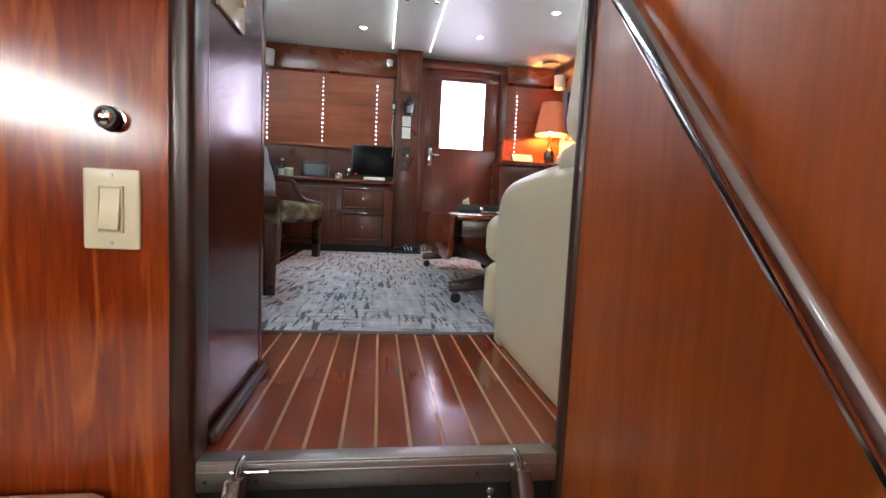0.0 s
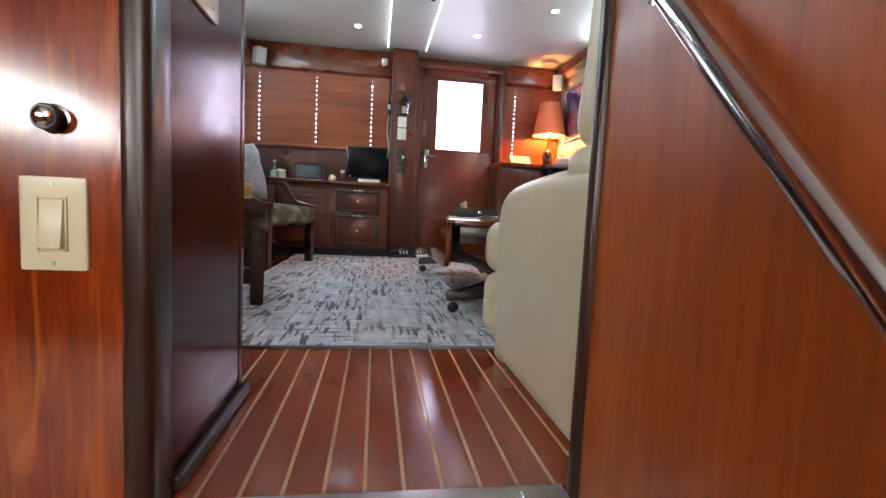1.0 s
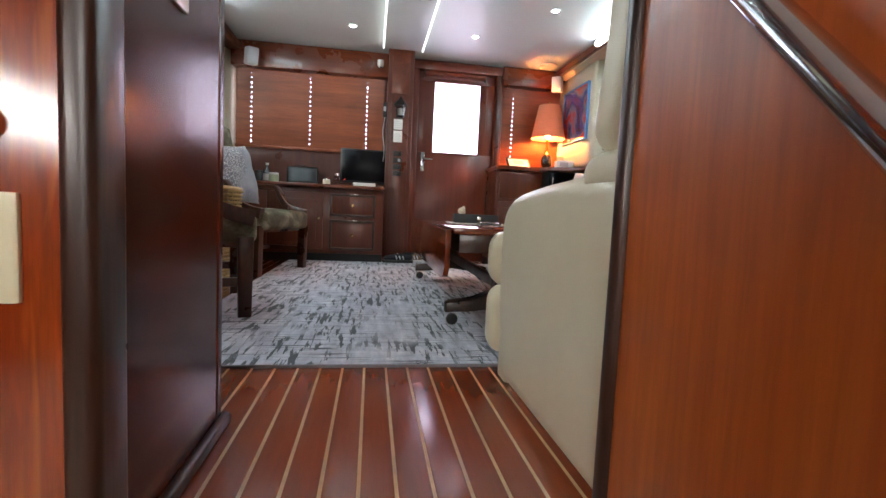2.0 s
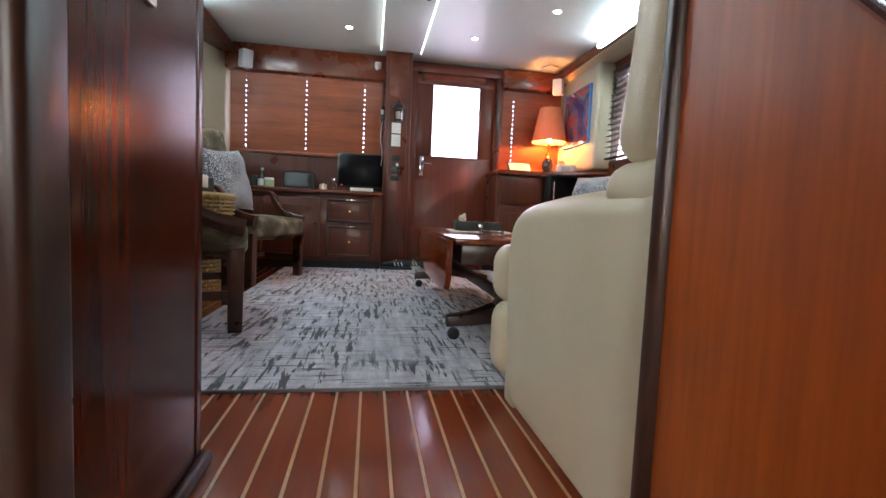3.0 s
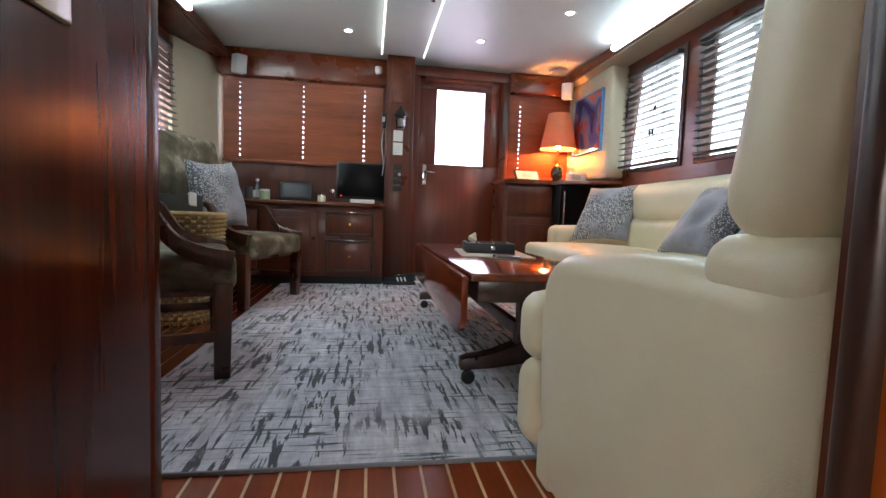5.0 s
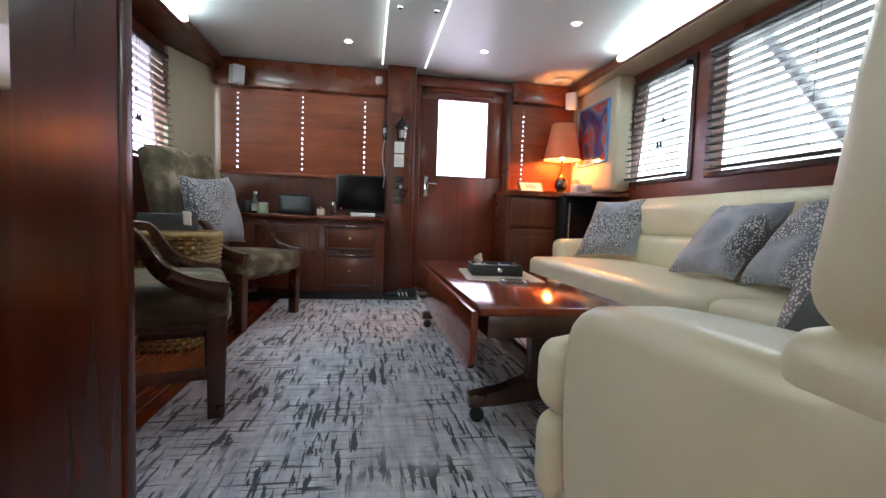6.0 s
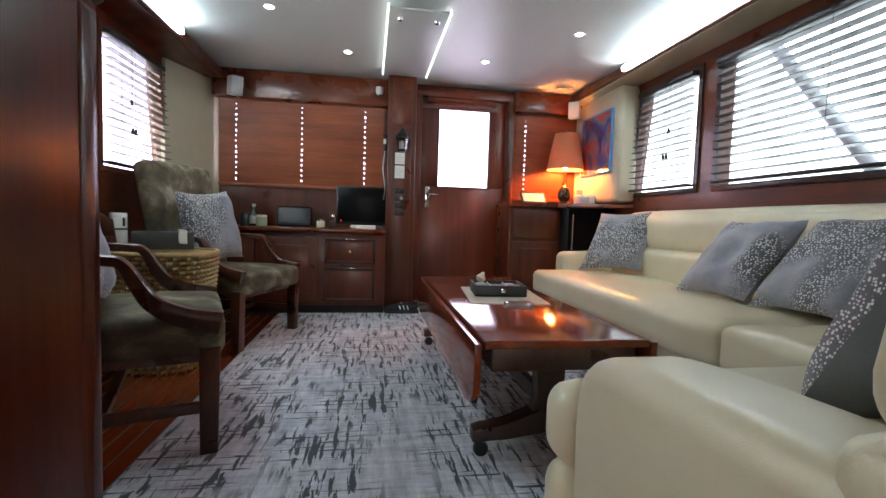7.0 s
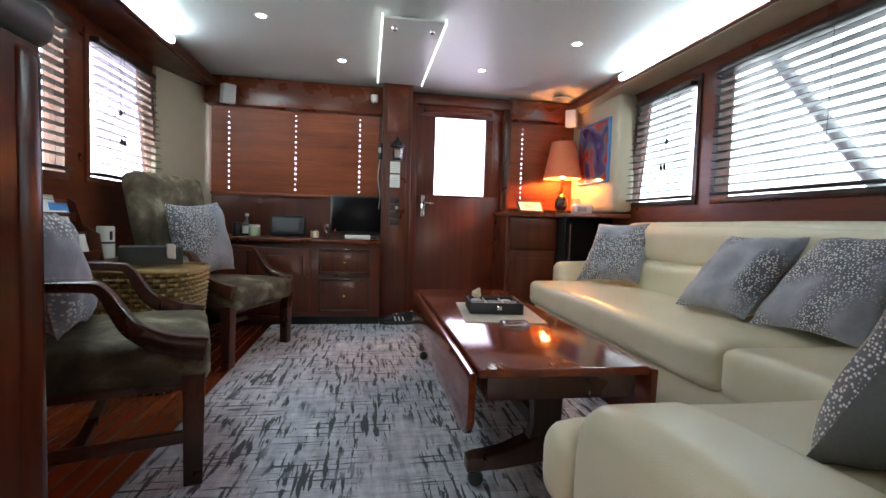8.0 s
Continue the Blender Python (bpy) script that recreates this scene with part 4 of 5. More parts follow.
for z0, z1 in ((1.185, 1.275), (1.075, 1.175)):
    n = thing("notice_card", (0.10, 4.09, z0), "small printed white card pinned to the post", "card", "post cards")
    part("sheet", box((0.062, 4.0885, z0), (0.14, 4.0918, z1), 0.0005), PAPER, n)
    for k in range(4):
        part("print_line", box((0.07, 4.0878, z0 + 0.018 + 0.017 * k), (0.13 - 0.012 * (k % 2), 4.0884, z0 + 0.021 + 0.017 * k)), GREYPLASTIC, n)
for k in range(4):
    z = 0.975 - 0.058 * k
    s = thing("rocker_switch", (0.105, 4.09, z), "black rocker switch in a dark plate on the post", "switch", "post switches")
    part("plate", box((0.068, 4.087, z - 0.023), (0.142, 4.0925, z + 0.023), 0.002), BLACK, s)
    part("rocker", shift(box((-0.011, -0.004, -0.012), (0.011, 0.004, 0.012), 0.001), Matrix.Translation((0.12, 4.086, z)) @ Matrix.Rotation(radians(8), 4, "X")), GREYPLASTIC if k == 1 else BLACK, s)
ph = thing("handset", (-0.015, 4.09, 1.36), "dark handset hanging on the post's side", "handset")
part("body", cushion((-0.035, 4.11, 1.29), (0.0, 4.16, 1.42), 0.014, cuts=6), BLACK, ph)
part("button_pad", box((-0.032, 4.105, 1.34), (-0.008, 4.112, 1.38), 0.002), GREYPLASTIC, ph)
part("cord", tube(curve_points([(-0.018, 4.13, 1.29), (-0.03, 4.12, 1.15), (-0.012, 4.13, 1.0), (-0.02, 4.14, 0.9)]), 0.004, 8), GREYPLASTIC, ph)

# ---- lamp corner ----
lc = thing("lamp_cabinet", (1.22, 4.2, 0.0), "mahogany corner cabinet with a panelled door", "cabinet")
part("body", box((1.0, 4.02, 0.06), (1.44, YN, 0.885), 0.004), MAHOGANY, lc)
part("plinth", box((1.0, 4.05, 0.0), (1.44, YN, 0.06)), BLACKPAINT, lc)
d = part("door", box((1.03, 4.002, 0.10), (1.42, 4.021, 0.60), 0.005), MAHOGANY, lc)
part("panel", box((1.085, 3.995, 0.155), (1.365, 4.004, 0.545), 0.004), MAHOGANY, d)
dr = part("drawer", box((1.03, 4.002, 0.63), (1.42, 4.021, 0.86), 0.005), MAHOGANY, lc)
fr = thing("drinks_fridge", (1.60, 4.1, 0.0), "built-in fridge with a dark door and steel handle", "fridge")
part("body", box((1.445, 3.90, 0.0), (1.85, YN, 0.885), 0.004), BLACKPAINT, fr)
part("door", box((1.45, 3.882, 0.06), (1.84, 3.90, 0.875), 0.004), SCREEN, fr)
part("handle", tube([(1.475, 3.883, 0.55), (1.475, 3.862, 0.55), (1.475, 3.862, 0.83), (1.475, 3.883, 0.83)], 0.008, 10), STEEL, fr, "steel bar handle")
bm = prism([(0.985, YN), (0.985, 3.99), (1.40, 3.99), (1.46, 3.86), (1.84, 3.62), (1.845, YN)], "z", 0.886, 0.918, 0.006)
struct("counter_corner", bm, MAHOGANY_X, "polished mahogany corner counter top", "worktop")

lp = thing("table_lamp", (1.52, 4.16, 0.918), "brass and black table lamp with a glowing orange shade", "lamp")
part("base", lathe([(0.05, 0.0), (0.052, 0.012), (0.04, 0.022), (0.034, 0.03)], (1.52, 4.16, 0.918), 28), BRASS, lp, "brass foot")
part("body", lathe([(0.034, 0.028), (0.05, 0.05), (0.056, 0.085), (0.048, 0.125), (0.03, 0.145)], (1.52, 4.16, 0.918), 28), VASE, lp, "black glazed vase")
part("collar", lathe([(0.032, 0.143), (0.036, 0.15), (0.02, 0.165), (0.024, 0.185), (0.014, 0.2), (0.01, 0.3)], (1.52, 4.16, 0.918), 24), BRASS, lp, "brass collar")
part("bulb", lathe([(0.012, 0.30), (0.026, 0.345), (0.028, 0.37), (0.02, 0.395), (0.006, 0.403)], (1.52, 4.16, 0.918), 20), BULB, lp, "lit warm bulb")
sh = bmesh.new()
segs = 48
ring = []
for r, z in ((0.157, 0.295), (0.1, 0.6), (0.098, 0.6), (0.155, 0.295)):
    ring.append([sh.verts.new((1.52 + r * math.cos(6.28318 * i / segs), 4.16 + r * math.sin(6.28318 * i / segs), 0.918 + z)) for i in range(segs)])
for a, b in zip(ring, ring[1:] + ring[:1]):
    for i in range(segs):
        sh.faces.new((a[i], a[(i + 1) % segs], b[(i + 1) % segs], b[i]))
part("shade", sh, SHADE, lp, "orange cloth shade")
part("finial", lathe([(0.004, 0.403), (0.004, 0.60), (0.012, 0.612), (0.009, 0.63), (0.003, 0.64)], (1.52, 4.16, 0.918), 16), BRASS, lp, "brass finial")
pf = thing("photo_frame", (1.24, 4.1, 0.918), "small dark photo frame lying back with a pale print", "frame", rz=6)
tilt = Matrix.Rotation(radians(-38), 4, "X")
part("frame", shift(box((-0.115, -0.006, 0.0), (0.115, 0.006, 0.12), 0.003), tilt), DARKWOOD, pf, "", True)
part("print", shift(box((-0.098, -0.008, 0.016), (0.098, -0.0055, 0.104), 0.0), tilt), PAPER, pf, "pale print", True)
part("image", shift(box((-0.05, -0.009, 0.04), (0.05, -0.0078, 0.085), 0.0), tilt), GREYPLASTIC, pf, "grey image", True)
tr = thing("white_radio", (1.61, 3.98, 0.918), "small white clock radio on the counter", "radio")
part("case", cushion((1.545, 3.93, 0.918), (1.695, 4.03, 0.995), 0.014, cuts=6), WHITEPLASTIC, tr)
part("display", box((1.56, 3.9275, 0.935), (1.64, 3.931, 0.975), 0.001), GREYPLASTIC, tr)
mb = thing("card_holder", (1.64, 4.08, 0.918), "pale upright card holder beside the lamp", "holder")
part("back", shift(box((-0.03, -0.004, 0.0), (0.03, 0.004, 0.13), 0.002), Matrix.Translation((1.635, 4.09, 0.918)) @ Matrix.Rotation(radians(-10), 4, "X")), SHELL, mb)
part("foot", box((1.605, 4.05, 0.918), (1.665, 4.1, 0.926), 0.002), SHELL, mb)

pc = thing("framed_painting", (1.69, 3.95, 1.17), "abstract red and blue painting in a thin blue frame", "painting")
bm = box((1.684, 3.72, 1.17), (1.692, 4.20, 1.64), 0.0)
part("canvas", bm, PAINTING, pc)
bm = bmesh.new()
for a, b in (((3.71, 1.16), (4.21, 1.172)), ((3.71, 1.638), (4.21, 1.65)), ((3.71, 1.172), (3.722, 1.638)), ((4.198, 1.172), (4.21, 1.638))):
    box((1.678, a[0], a[1]), (1.702, b[0], b[1]), 0.002, bm)
part("frame", bm, BLUEPAPER, pc, "thin blue frame")

# ---- sectional sofa ----
sf = thing("sectional_sofa", (1.0, 1.6, 0.0), "cream leather sectional sofa along the cabin side", "sofa")
part("base", box((1.10, 0.60, 0.0), (1.84, 3.60, 0.27), 0.02), LEATHER, sf)
part("base_return", box((0.30, 0.60, 0.03), (1.12, 1.26, 0.27), 0.02), LEATHER, sf)
part("seat_cushion", cushion((1.05, 1.795, 0.25), (1.74, 3.60, 0.42), 0.05, (0.0, 0.0, 0.018), 16, 0.006), LEATHER, sf)
part("seat_cushion", cushion((1.055, 0.66, 0.25), (1.74, 1.79, 0.425), 0.045, (0.0, 0.0, 0.015), 14, 0.006, 3), LEATHER, sf)
part("seat_cushion", cushion((0.40, 0.72, 0.26), (1.05, 1.36, 0.425), 0.05, (0.0, 0.0, 0.016), 14, 0.006, 5), LEATHER, sf)
part("lower_back", cushion((1.635, 0.62, 0.38), (1.835, 3.56, 0.62), 0.05, (0.02, 0.0, 0.0), 16, 0.005, 7), LEATHER, sf)
part("upper_back", cushion((1.65, 0.62, 0.595), (1.847, 3.43, 0.85), 0.075, (0.015, 0.0, 0.012), 16, 0.005, 9), LEATHER, sf)
part("arm", cushion((1.28, 3.55, 0.05), (1.83, 3.74, 0.545), 0.05, (0.0, 0.0, 0.01), 12, 0.004, 2), LEATHER, sf)
# end panel beside the passage
side = [(0.57, 0.02), (0.57, 0.545), (0.68, 0.548), (0.80, 0.546), (0.92, 0.541), (1.02, 0.534), (1.08, 0.528), (1.12, 0.52), (1.152, 0.506), (1.176, 0.486), (1.191, 0.458), (1.199, 0.42), (1.201, 0.36), (1.196, 0.26), (1.182, 0.17), (1.155, 0.09), (1.11, 0.02)]


def soft_slab(outline, x0, x1, r):
    """A slab across x with round edges all along its outline."""
    bm = bmesh.new()
    n = len(outline)
    normals = []
    for i in range(n):
        a, b, c = Vector(outline[i - 1]), Vector(outline[i]), Vector(outline[(i + 1) % n])
        t1, t2 = (b - a).normalized(), (c - b).normalized()
        m = Vector((t1.y + t2.y, -t1.x - t2.x))
        normals.append(m / max(m.length_squared / 2, 0.5))
    rings = []
    steps = 8
    for k in range(2 * steps + 2):
        a = radians(90 * (k if k <= steps else 2 * steps + 1 - k) / steps)
        x = x0 + r * (1 - math.cos(a)) if k <= steps else x1 - r * (1 - math.cos(a))
        inset = r * (1 - math.sin(a))
        rings.append([bm.verts.new((x, p[0] + q.x * inset, p[1] + q.y * inset)) for p, q in zip(outline, normals)])
    for a, b in zip(rings, rings[1:]):
        for i in range(n):
            bm.faces.new((a[i], a[(i + 1) % n], b[(i + 1) % n], b[i]))
    bm.faces.new(rings[0])
    bm.faces.new(rings[-1])
    return bm


part("end_panel", soft_slab(side, 0.256, 0.45, 0.046), LEATHER, sf, "smooth cream end panel", smooth=70)
part("skirt", box((0.288, 0.60, 0.0), (0.42, 1.165, 0.05), 0.01), LEATHER, sf)
part("foot", box((0.275, 1.14, 0.0), (0.34, 1.215, 0.12), 0.014, segs=3), LEATHER, sf)
part("front_roll", cushion((0.25, 1.20, 0.255), (1.06, 1.335, 0.425), 0.058, (0.0, 0.01, 0.0), 12), LEATHER, sf)
part("front_apron", cushion((0.25, 1.20, 0.055), (1.06, 1.325, 0.265), 0.055, (0.0, 0.012, 0.0), 12), LEATHER, sf)
part("lumbar_roll", cushion((0.262, 0.57, 0.50), (1.04, 0.735, 0.585), 0.04, (0.0, 0.01, 0.003), 12), LEATHER, sf)
bm = cushion((0.264, -0.065, 0.0), (1.04, 0.065, 0.42), 0.055, (0.0, 0.02, 0.0), 14, 0.004, 4)
part("headrest", shift(bm, Matrix.Translation((0, 0.662, 0.572)) @ Matrix.Rotation(radians(8), 4, "X")), LEATHER, sf)
part("back_panel", box((0.30, 0.563, 0.30), (1.04, 0.60, 0.93), 0.015), LEATHER, sf)


def scatter_pillow(at, size, rz, lean, roll, material, label, seed, back=None, slump=0.0):
    p = thing("scatter_pillow", at, label, "pillow", "scatter pillows", rz)
    m = Matrix.Rotation(radians(lean), 4, "X") @ Matrix.Rotation(radians(roll), 4, "Y")
    bm = pillow_mesh(size, size, size * 0.34, seed)
    for v in bm.verts:
        v.co.x += slump * (v.co.z - size / 2)
    bm = shift(bm, m)
    low = min(v.co.z for v in bm.verts)
    cover = part("cover", shift(bm, Matrix.Translation((0, 0, -low))), material, p, "", True)
    if back:
        cover.data.materials.append(back)
        turned = m.inverted()
        for f in cover.data.polygons:
            f.material_index = int((turned.to_3x3() @ f.normal).y < -0.12)
    return p


scatter_pillow((1.50, 3.22, 0.435), 0.42, -52, -20, -4, DOTS, "grey pillow with pale dots leaning on the sofa arm", 1.0, None, 0.26)
scatter_pillow((1.44, 2.25, 0.43), 0.41, -88, -30, -2, DOTS, "grey pillow with pale leaf dots on the sofa", 2.0, None, 0.3)
scatter_pillow((1.46, 1.82, 0.43), 0.425, -90, -30, -2, DOTS, "grey dotted pillow overlapping its neighbour", 3.3, None, 0.28)
scatter_pillow((0.865, 1.055, 0.43), 0.53, -4, 26, 0, DOTS_DARK, "dark dotted pillow with a slate back against the sofa back", 4.7, SLATE)

# ---- coffee table ----
ct = thing("coffee_table", (0.45, 2.36, 0.012), "glossy mahogany drop-leaf coffee table on castors", "table")
part("tabletop", box((0.20, 1.62, 0.39), (0.70, 3.11, 0.415), 0.006, segs=3), TABLEWOOD, ct)
bm = box((0.23, 1.645, 0.32), (0.67, 1.665, 0.391), 0.002)
box((0.23, 3.065, 0.32), (0.67, 3.085, 0.391), 0.002, bm)
box((0.23, 1.66, 0.32), (0.25, 3.07, 0.391), 0.002, bm)
box((0.65, 1.66, 0.32), (0.67, 3.07, 0.391), 0.002, bm)
part("apron", bm, CHAIRWOOD, ct)
leaf = [(1.622, 0.406), (3.108, 0.406), (3.108, 0.29), (3.07, 0.235), (3.01, 0.215), (1.72, 0.215), (1.66, 0.225), (1.628, 0.265)]
part("drop_leaf", prism(leaf, "x", 0.172, 0.194, 0.004), TABLEWOOD, ct, "hanging glossy leaf")
part("drop_leaf", prism(leaf, "x", 0.706, 0.728, 0.004), TABLEWOOD, ct, "hanging glossy leaf")
for y in (1.765, 3.05):
    part("column", prism([(0.38, 0.12), (0.412, 0.2), (0.4, 0.32), (0.5, 0.32), (0.488, 0.2), (0.52, 0.12)], "y", y - 0.022, y + 0.022, 0.005), DARKWOOD, ct)
    feet = [(0.205, 0.068), (0.205, 0.105), (0.23, 0.113), (0.32, 0.12), (0.41, 0.165), (0.49, 0.165), (0.58, 0.12), (0.67, 0.113), (0.695, 0.105), (0.695, 0.068), (0.59, 0.075), (0.45, 0.1), (0.31, 0.075)]
    f = part("foot", prism(feet, "y", y - 0.03, y + 0.03, 0.006), DARKWOOD, ct)
    for x in (0.236, 0.664):
        c = part("castor", shift(lathe([(0.012, -0.013), (0.022, -0.011), (0.025, 0.0), (0.022, 0.011), (0.012, 0.013)], (0, 0, 0), 22), Matrix.Translation((x, y, 0.037)) @ turn90), BLACK, f, "ball castor")
part("stretcher", box((0.435, 1.765, 0.15), (0.465, 3.05, 0.2), 0.005), DARKWOOD, ct)

mt = thing("table_mat", (0.475, 2.42, 0.415), "pale woven mat on the coffee table", "mat")
part("cloth", shift(cushion((-0.165, -0.225, 0.0), (0.165, 0.225, 0.004), 0.0018, cuts=4), Matrix.Translation((0.475, 2.41, 0.4155)) @ Matrix.Rotation(radians(-6), 4, "Z")), MATPAPER, mt)
gb = thing("keepsake_box", (0.465, 2.44, 0.42), "charcoal open box with sections and trinkets", "box", rz=-6)
bm = box((-0.115, -0.10, 0.0), (0.115, 0.10, 0.012), 0.002)
for lo, hi in (((-0.115, -0.10), (0.115, -0.09)), ((-0.115, 0.09), (0.115, 0.10)), ((-0.115, -0.09), (-0.105, 0.09)), ((0.105, -0.09), (0.115, 0.09))):
    box((lo[0], lo[1], 0.0), (hi[0], hi[1], 0.048), 0.002, bm)
part("tray", bm, BOXGREY, gb, "", True)
bm = box((-0.04, -0.09, 0.012), (-0.035, 0.09, 0.042))
box((0.035, -0.09, 0.012), (0.04, 0.09, 0.042), 0, bm)
box((-0.105, -0.003, 0.012), (0.105, 0.003, 0.042), 0, bm)
part("divider", bm, GREYPLASTIC, gb, "", True)
for x, y, r in ((-0.07, 0.045, 0.026), (0.0, 0.045, 0.022), (0.07, 0.05, 0.024), (-0.07, -0.045, 0.022), (0.0, -0.045, 0.026), (0.072, -0.045, 0.02)):
    part("trinket", cushion((x - r, y - r, 0.012), (x + r, y + r, 0.012 + r * 1.2), r * 0.5, cuts=4, wob=0.006, seed=x * 30), GREYPLASTIC if r > 0.023 else CAPGREY, gb, "", True)
part("clasp", box((0.0, -0.104, 0.018), (0.02, -0.099, 0.036), 0.001), CHROME, gb, "", True)
she = thing("sea_shell", (0.40, 2.51, 0.46), "small pale sea shell on the box", "shell")
part("shell", shift(lathe([(0.004, 0.0), (0.018, 0.004), (0.024, 0.018), (0.018, 0.03), (0.012, 0.035), (0.008, 0.045), (0.003, 0.05)], (0, 0, 0), 14), Matrix.Translation((0.395, 2.51, 0.465)) @ Matrix.Rotation(radians(25), 4, "Y")), SHELL, she)
cl = thing("clear_dish", (0.47, 2.14, 0.415), "small clear plastic dish on the coffee table", "dish")
part("dish", cushion((0.415, 2.11, 0.4155), (0.525, 2.175, 0.433), 0.008, cuts=5), CLEAR, cl)

# ---- armchairs ----
def armchair(at, rz, label):
    c = thing("armchair", at, label, "armchair", "armchairs", rz)
    for y in (0.28, -0.28):
        part("front_leg", prism([(0.235, 0.0), (0.285, 0.0), (0.292, 0.33), (0.232, 0.33)], "y", y - 0.025, y + 0.025, 0.004), CHAIRWOOD, c, "", True)
        part("back_leg", prism([(-0.37, 0.0), (-0.325, 0.0), (-0.25, 0.32), (-0.30, 0.32)], "y", y * 0.9 - 0.022, y * 0.9 + 0.022, 0.004), CHAIRWOOD, c, "", True)
        part("side_stretcher", box((-0.34, y - 0.011, 0.13), (0.25, y + 0.011, 0.165), 0.003), CHAIRWOOD, c, "", True)
        pts = curve_points([(-0.335, y, 0.60), (-0.2, y, 0.603), (0.0, y, 0.60), (0.045, y, 0.585), (0.075, y, 0.535), (0.115, y, 0.475), (0.19, y, 0.43), (0.292, y, 0.405)], 5)
        n = len(pts)
        sizes = [(0.052 - 0.008 * (i / n), 0.03 + 0.045 * max(0, (i / n - 0.4)) * 1.4) for i in range(n)]
        part("arm", tube(pts, 0, square=sizes), CHAIRWOOD, c, "curved wooden arm", True)
    part("seat_frame", box((-0.27, -0.275, 0.285), (0.27, 0.275, 0.325), 0.004), CHAIRWOOD, c, "", True)
    part("seat", cushion((-0.25, -0.285, 0.30), (0.305, 0.285, 0.425), 0.032, (0.006, 0.0, 0.018), 14, 0.004), UPHOLSTERY, c, "mottled upholstered seat", True)
    bk = shift(cushion((-0.06, -0.265, 0.0), (0.05, 0.265, 0.66), 0.04, (0.02, 0.0, 0.01), 14, 0.005), Matrix.Translation((-0.24, 0, 0.385)) @ Matrix.Rotation(radians(-13), 4, "Y"))
    part("backrest", bk, UPHOLSTERY, c, "high mottled backrest", True)
    part("cross_stretcher", box((-0.03, -0.28, 0.135), (0.0, 0.28, 0.16), 0.003), CHAIRWOOD, c, "", True)
    return c


armchair((-0.937, 2.06, 0.006), 19, "dark wooden armchair with mottled olive upholstery beside the basket")
armchair((-0.953, 3.325, 0.006), -21, "dark wooden armchair with mottled upholstery near the sideboard")
scatter_pillow((-0.95, 1.95, 0.44), 0.37, 109, -14, 4, DOTS_BIG, "grey pillow with large leaf dots in the armchair", 6.1)
scatter_pillow((-1.01, 3.35, 0.44), 0.44, 69, -14, -4, DOTS, "pale grey speckled pillow in the armchair", 7.4)

# ---- wicker basket between the chairs ----
wb = thing("wicker_basket", (-1.15, 2.78, 0.0), "woven honey-coloured wicker basket table", "basket")
CX, CY = -1.10, 2.80


def basket_point(a, z, off=0.0):
    f = 0.165 + 0.05 * (z / 0.55) + off
    c, s = math.cos(a), math.sin(a)
    k = (abs(c) ** 3.2 + abs(s) ** 3.2) ** (-1 / 3.2)
    return (CX + f * k * c, CY + f * k * s, z)


bm = bmesh.new()
NS = 30
for row in range(25):
    z = 0.015 + row * 0.0218
    pts = []
    for i in range(NS * 2 + 1):
        a = 6.28318 * i / (NS * 2)
        pts.append(basket_point(a, z, 0.0085 * math.cos(math.pi * (i + row))))
    tube(pts, 0.0082, 6, bm=bm)
tagged(part("weave", bm, WICKER, wb, "woven wicker strands"), kind="stuff")
bm = bmesh.new()
for i in range(NS):
    a = 6.28318 * (i + 0.5) / NS
    tube([basket_point(a, 0.0), basket_point(a, 0.28), basket_point(a, 0.545)], 0.004, 5, bm=bm)
tagged(part("stakes", bm, WICKER, wb), kind="stuff")
# filler core behind the strands, standing in for shade in the gaps
part("gap_core", prism([basket_point(6.28318 * i / 40, 0.1, -0.022)[:2] for i in range(40)], "z", 0.01, 0.538), TANCLOTH, wb, "added core that darkens the gaps in the weave")
part("rim", tube([basket_point(6.28318 * i / 60, 0.552) for i in range(61)], 0.012, 8), WICKER, wb, "rounded braided rim")
part("lid", prism([basket_point(6.28318 * i / 40, 0.55, -0.008)[:2] for i in range(40)], "z", 0.538, 0.552, 0.003), WICKER, wb)
tb = thing("tissue_box", (-1.13, 2.86, 0.565), "charcoal box with white tissue on the basket", "box", rz=24)
part("box", box((-0.13, -0.07, 0.0), (0.13, 0.07, 0.085), 0.006), BOXGREY, tb, "", True)
part("tissue", cushion((0.06, -0.078, 0.025), (0.10, -0.02, 0.1), 0.008, cuts=8, wob=0.02, seed=4), WHITEPLASTIC, tb, "white tissue", True)

# ---- side shelf with papers ----
sh = thing("side_shelf", (-1.42, 2.2, 0.0), "mahogany side locker along the cabin wall", "cabinet")
part("body", box((XL, 1.0, 0.0), (-1.36, 3.2, 0.545), 0.004), MAHOGANY_Y, sh)
part("top", box((XL, 1.0, 0.545), (-1.34, 3.2, 0.57), 0.005), DARKWOOD, sh)
rk = thing("magazine_rack", (-1.46, 2.82, 0.57), "wooden magazine rack filled with brochures", "rack")
for y in (2.655, 2.945):
    part("side", prism([(-1.535, 0.57), (-1.38, 0.57), (-1.40, 0.70), (-1.47, 0.74), (-1.50, 0.85), (-1.535, 0.87)], "y", y - 0.007, y + 0.007, 0.002), MAHOGANY, rk)
part("back", box((-1.545, 2.66, 0.57), (-1.535, 2.94, 0.86), 0.002), MAHOGANY, rk)
for x, z in ((-1.395, 0.575), (-1.455, 0.665), (-1.50, 0.755)):
    part("shelf_lip", box((x - 0.004, 2.662, z), (x + 0.004, 2.938, z + 0.045), 0.002), MAHOGANY, rk)
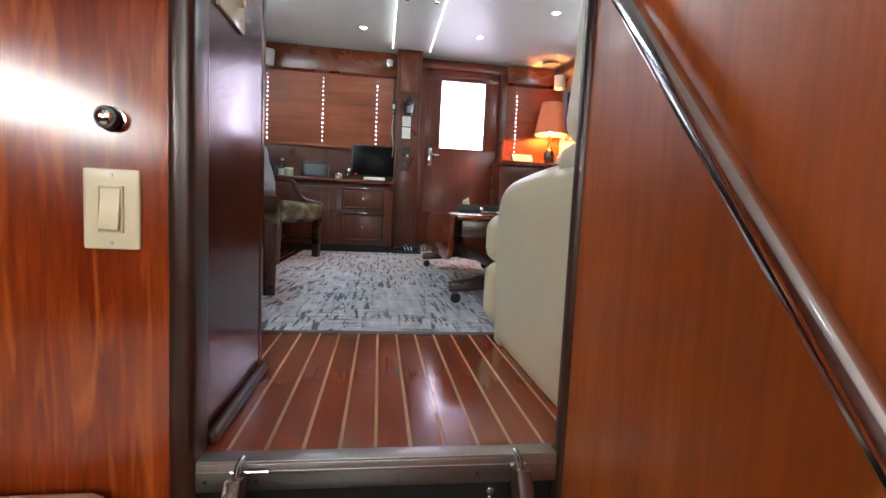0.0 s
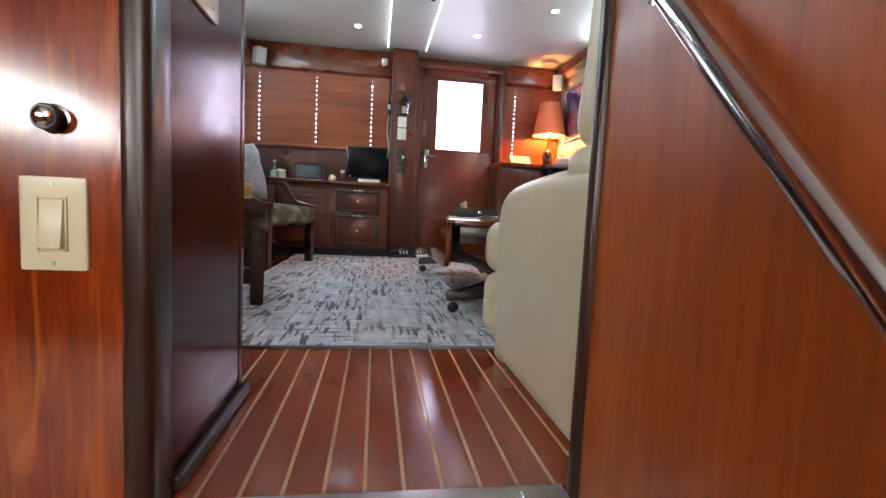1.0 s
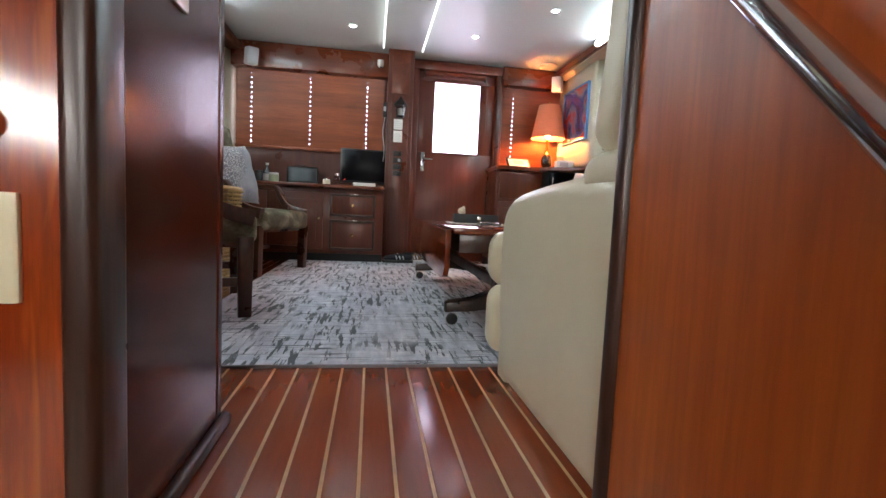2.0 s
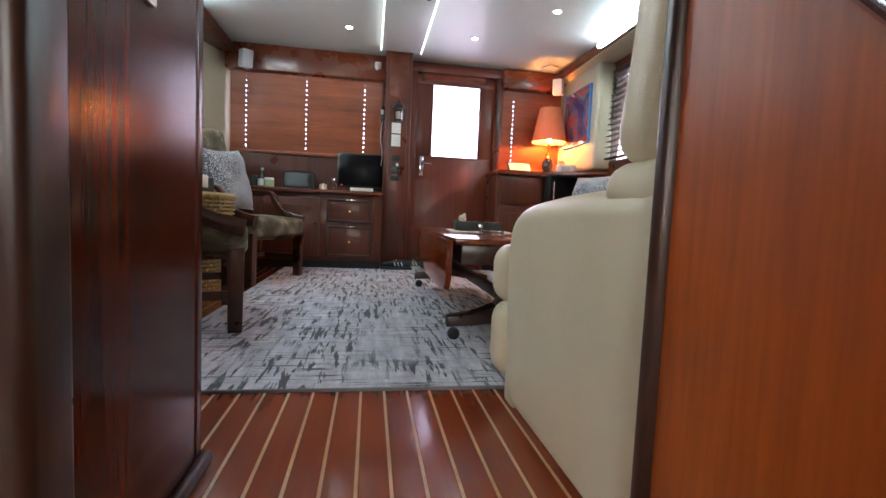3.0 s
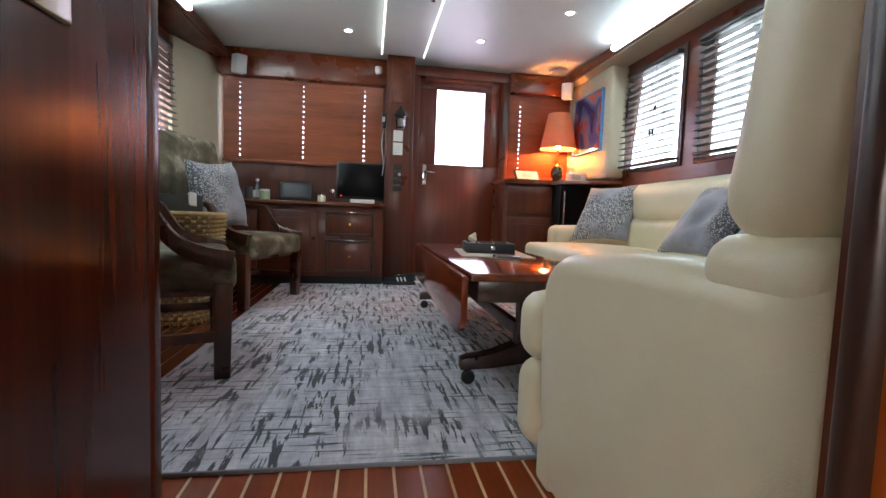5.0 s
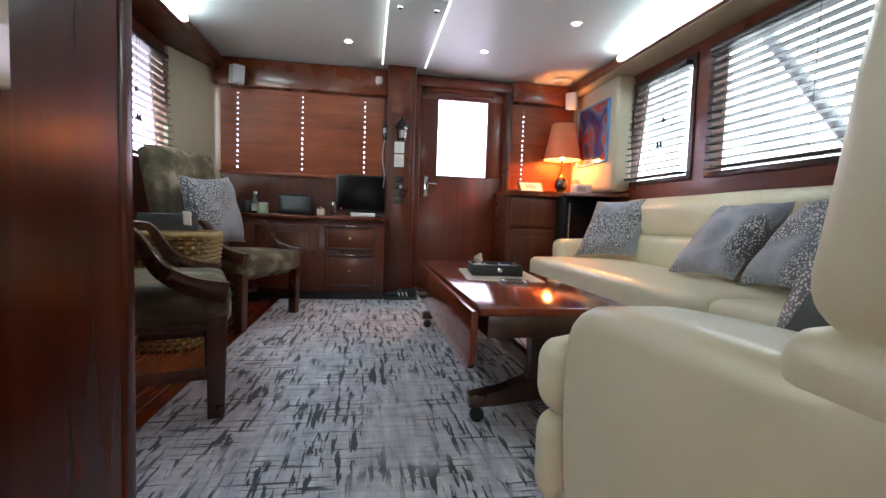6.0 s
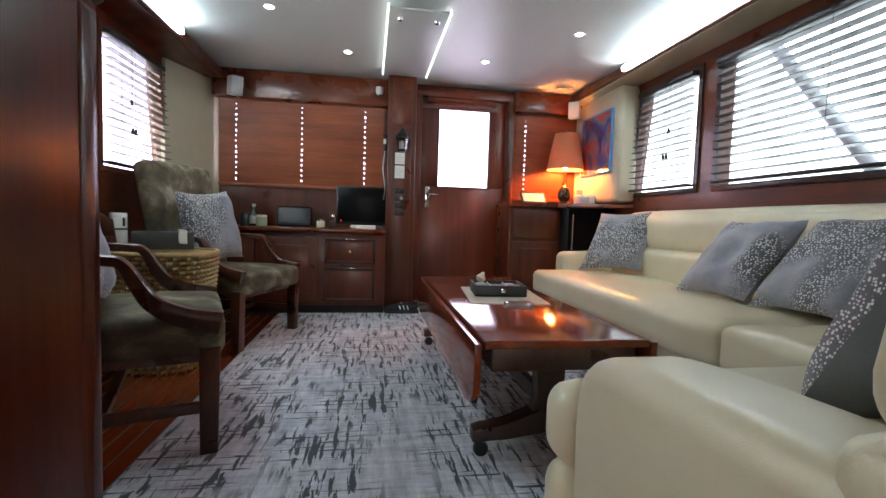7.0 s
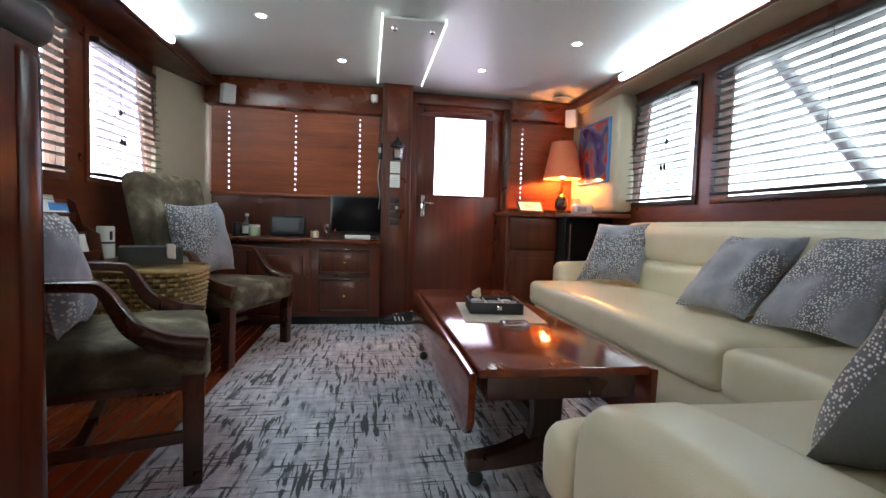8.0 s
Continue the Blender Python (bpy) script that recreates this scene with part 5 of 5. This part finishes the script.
for k, (x, z, y, w, h, m) in enumerate(((-1.425, 0.60, 2.80, 0.22, 0.10, PAPER), (-1.48, 0.70, 2.78, 0.2, 0.11, PAPER), (-1.52, 0.78, 2.76, 0.17, 0.10, PAPER), (-1.515, 0.775, 2.86, 0.13, 0.07, BLUEPAPER))):
    br = thing("brochure", (x, y, z), "folded printed brochure in the rack", "brochure", "rack brochures")
    part("sheet", shift(box((-0.004, -w / 2, 0.0), (0.004, w / 2, h), 0.001), Matrix.Translation((x, y, z)) @ Matrix.Rotation(radians(-14), 4, "Y")), m, br)
cn = thing("paper_canister", (-1.44, 3.08, 0.57), "white paper canister with a dark drawing on it", "canister")
part("can", lathe([(0.038, 0.0), (0.04, 0.004), (0.04, 0.16), (0.036, 0.165)], (-1.44, 3.08, 0.57), 24), PAPER, cn)
part("band", lathe([(0.0405, 0.075), (0.0405, 0.085)], (-1.44, 3.08, 0.57), 24), BLACK, cn, "black band")
part("motif", box((-1.406, 3.05, 0.665), (-1.399, 3.066, 0.71), 0.002), BLACK, cn, "dark motif")

# ---- shoes by the door ----
def sneaker(at, rz, cloth, label, sole_mat=WHITEPLASTIC):
    s = thing("sneaker", at, label, "shoe", "shoes by the door", rz)
    sole = [(-0.135, -0.03), (-0.13, 0.03), (-0.03, 0.036), (0.06, 0.045), (0.12, 0.034), (0.14, 0.0), (0.12, -0.04), (0.05, -0.045), (-0.05, -0.033)]
    part("sole", prism(sole, "z", 0.0, 0.024, 0.005), sole_mat, s, "rubber sole", True)
    bm = cushion((-0.128, -0.036, 0.022), (0.132, 0.038, 0.085), 0.03, cuts=10)
    for v in bm.verts:
        k = max(0.0, min(1.0, (v.co.x + 0.02) / 0.15))
        v.co.z = 0.022 + (v.co.z - 0.022) * (1 - 0.5 * k)
    part("upper", bm, cloth, s, "", True)
    part("collar", tube([(-0.09 + 0.045 * math.cos(a), 0.028 * math.sin(a), 0.085) for a in [6.28318 * i / 20 for i in range(21)]], 0.007, 8), cloth, s, "", True)
    for k in range(4):
        part("lace", tube([(0.0 + 0.02 * k, -0.02, 0.076 - 0.008 * k), (0.01 + 0.02 * k, 0.0, 0.082 - 0.008 * k), (0.02 * k, 0.022, 0.076 - 0.008 * k)], 0.003, 6), WHITEPLASTIC, s, "", True)
    for x in (-0.05, -0.02, 0.01):
        for y in (-0.0375, 0.0395):
            part("side_stripe", shift(box((-0.005, -0.0015, 0.0), (0.005, 0.0015, 0.035), 0.001), Matrix.Translation((x, y, 0.032)) @ Matrix.Rotation(radians(20), 4, "Y")), WHITEPLASTIC, s, "white stripe", True)
    return s


sneaker((0.14, 4.0, 0.012), 178, SHOECLOTH, "black canvas sneaker with white stripes on the floor", RUBBER)
sneaker((0.27, 4.16, 0.0), 200, TANCLOTH, "tan sneaker with a white sole by the door")

# ---- floor planks ----
x, k = -0.36 - 0.063 * 19, 0
while x < XR - 0.02:
    xa, xb = x + 0.0035, min(x + 0.0595, XR)
    part("plank", box((xa, 0.532, -0.006), (xb, YN, 0.0), 0.0006, segs=1), PLANK, floor)
    # seams left of x = -0.6 are coloured dark for the shade round the chairs
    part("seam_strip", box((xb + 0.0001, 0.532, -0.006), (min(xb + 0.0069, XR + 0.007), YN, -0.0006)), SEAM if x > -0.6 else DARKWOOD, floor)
    x += 0.063
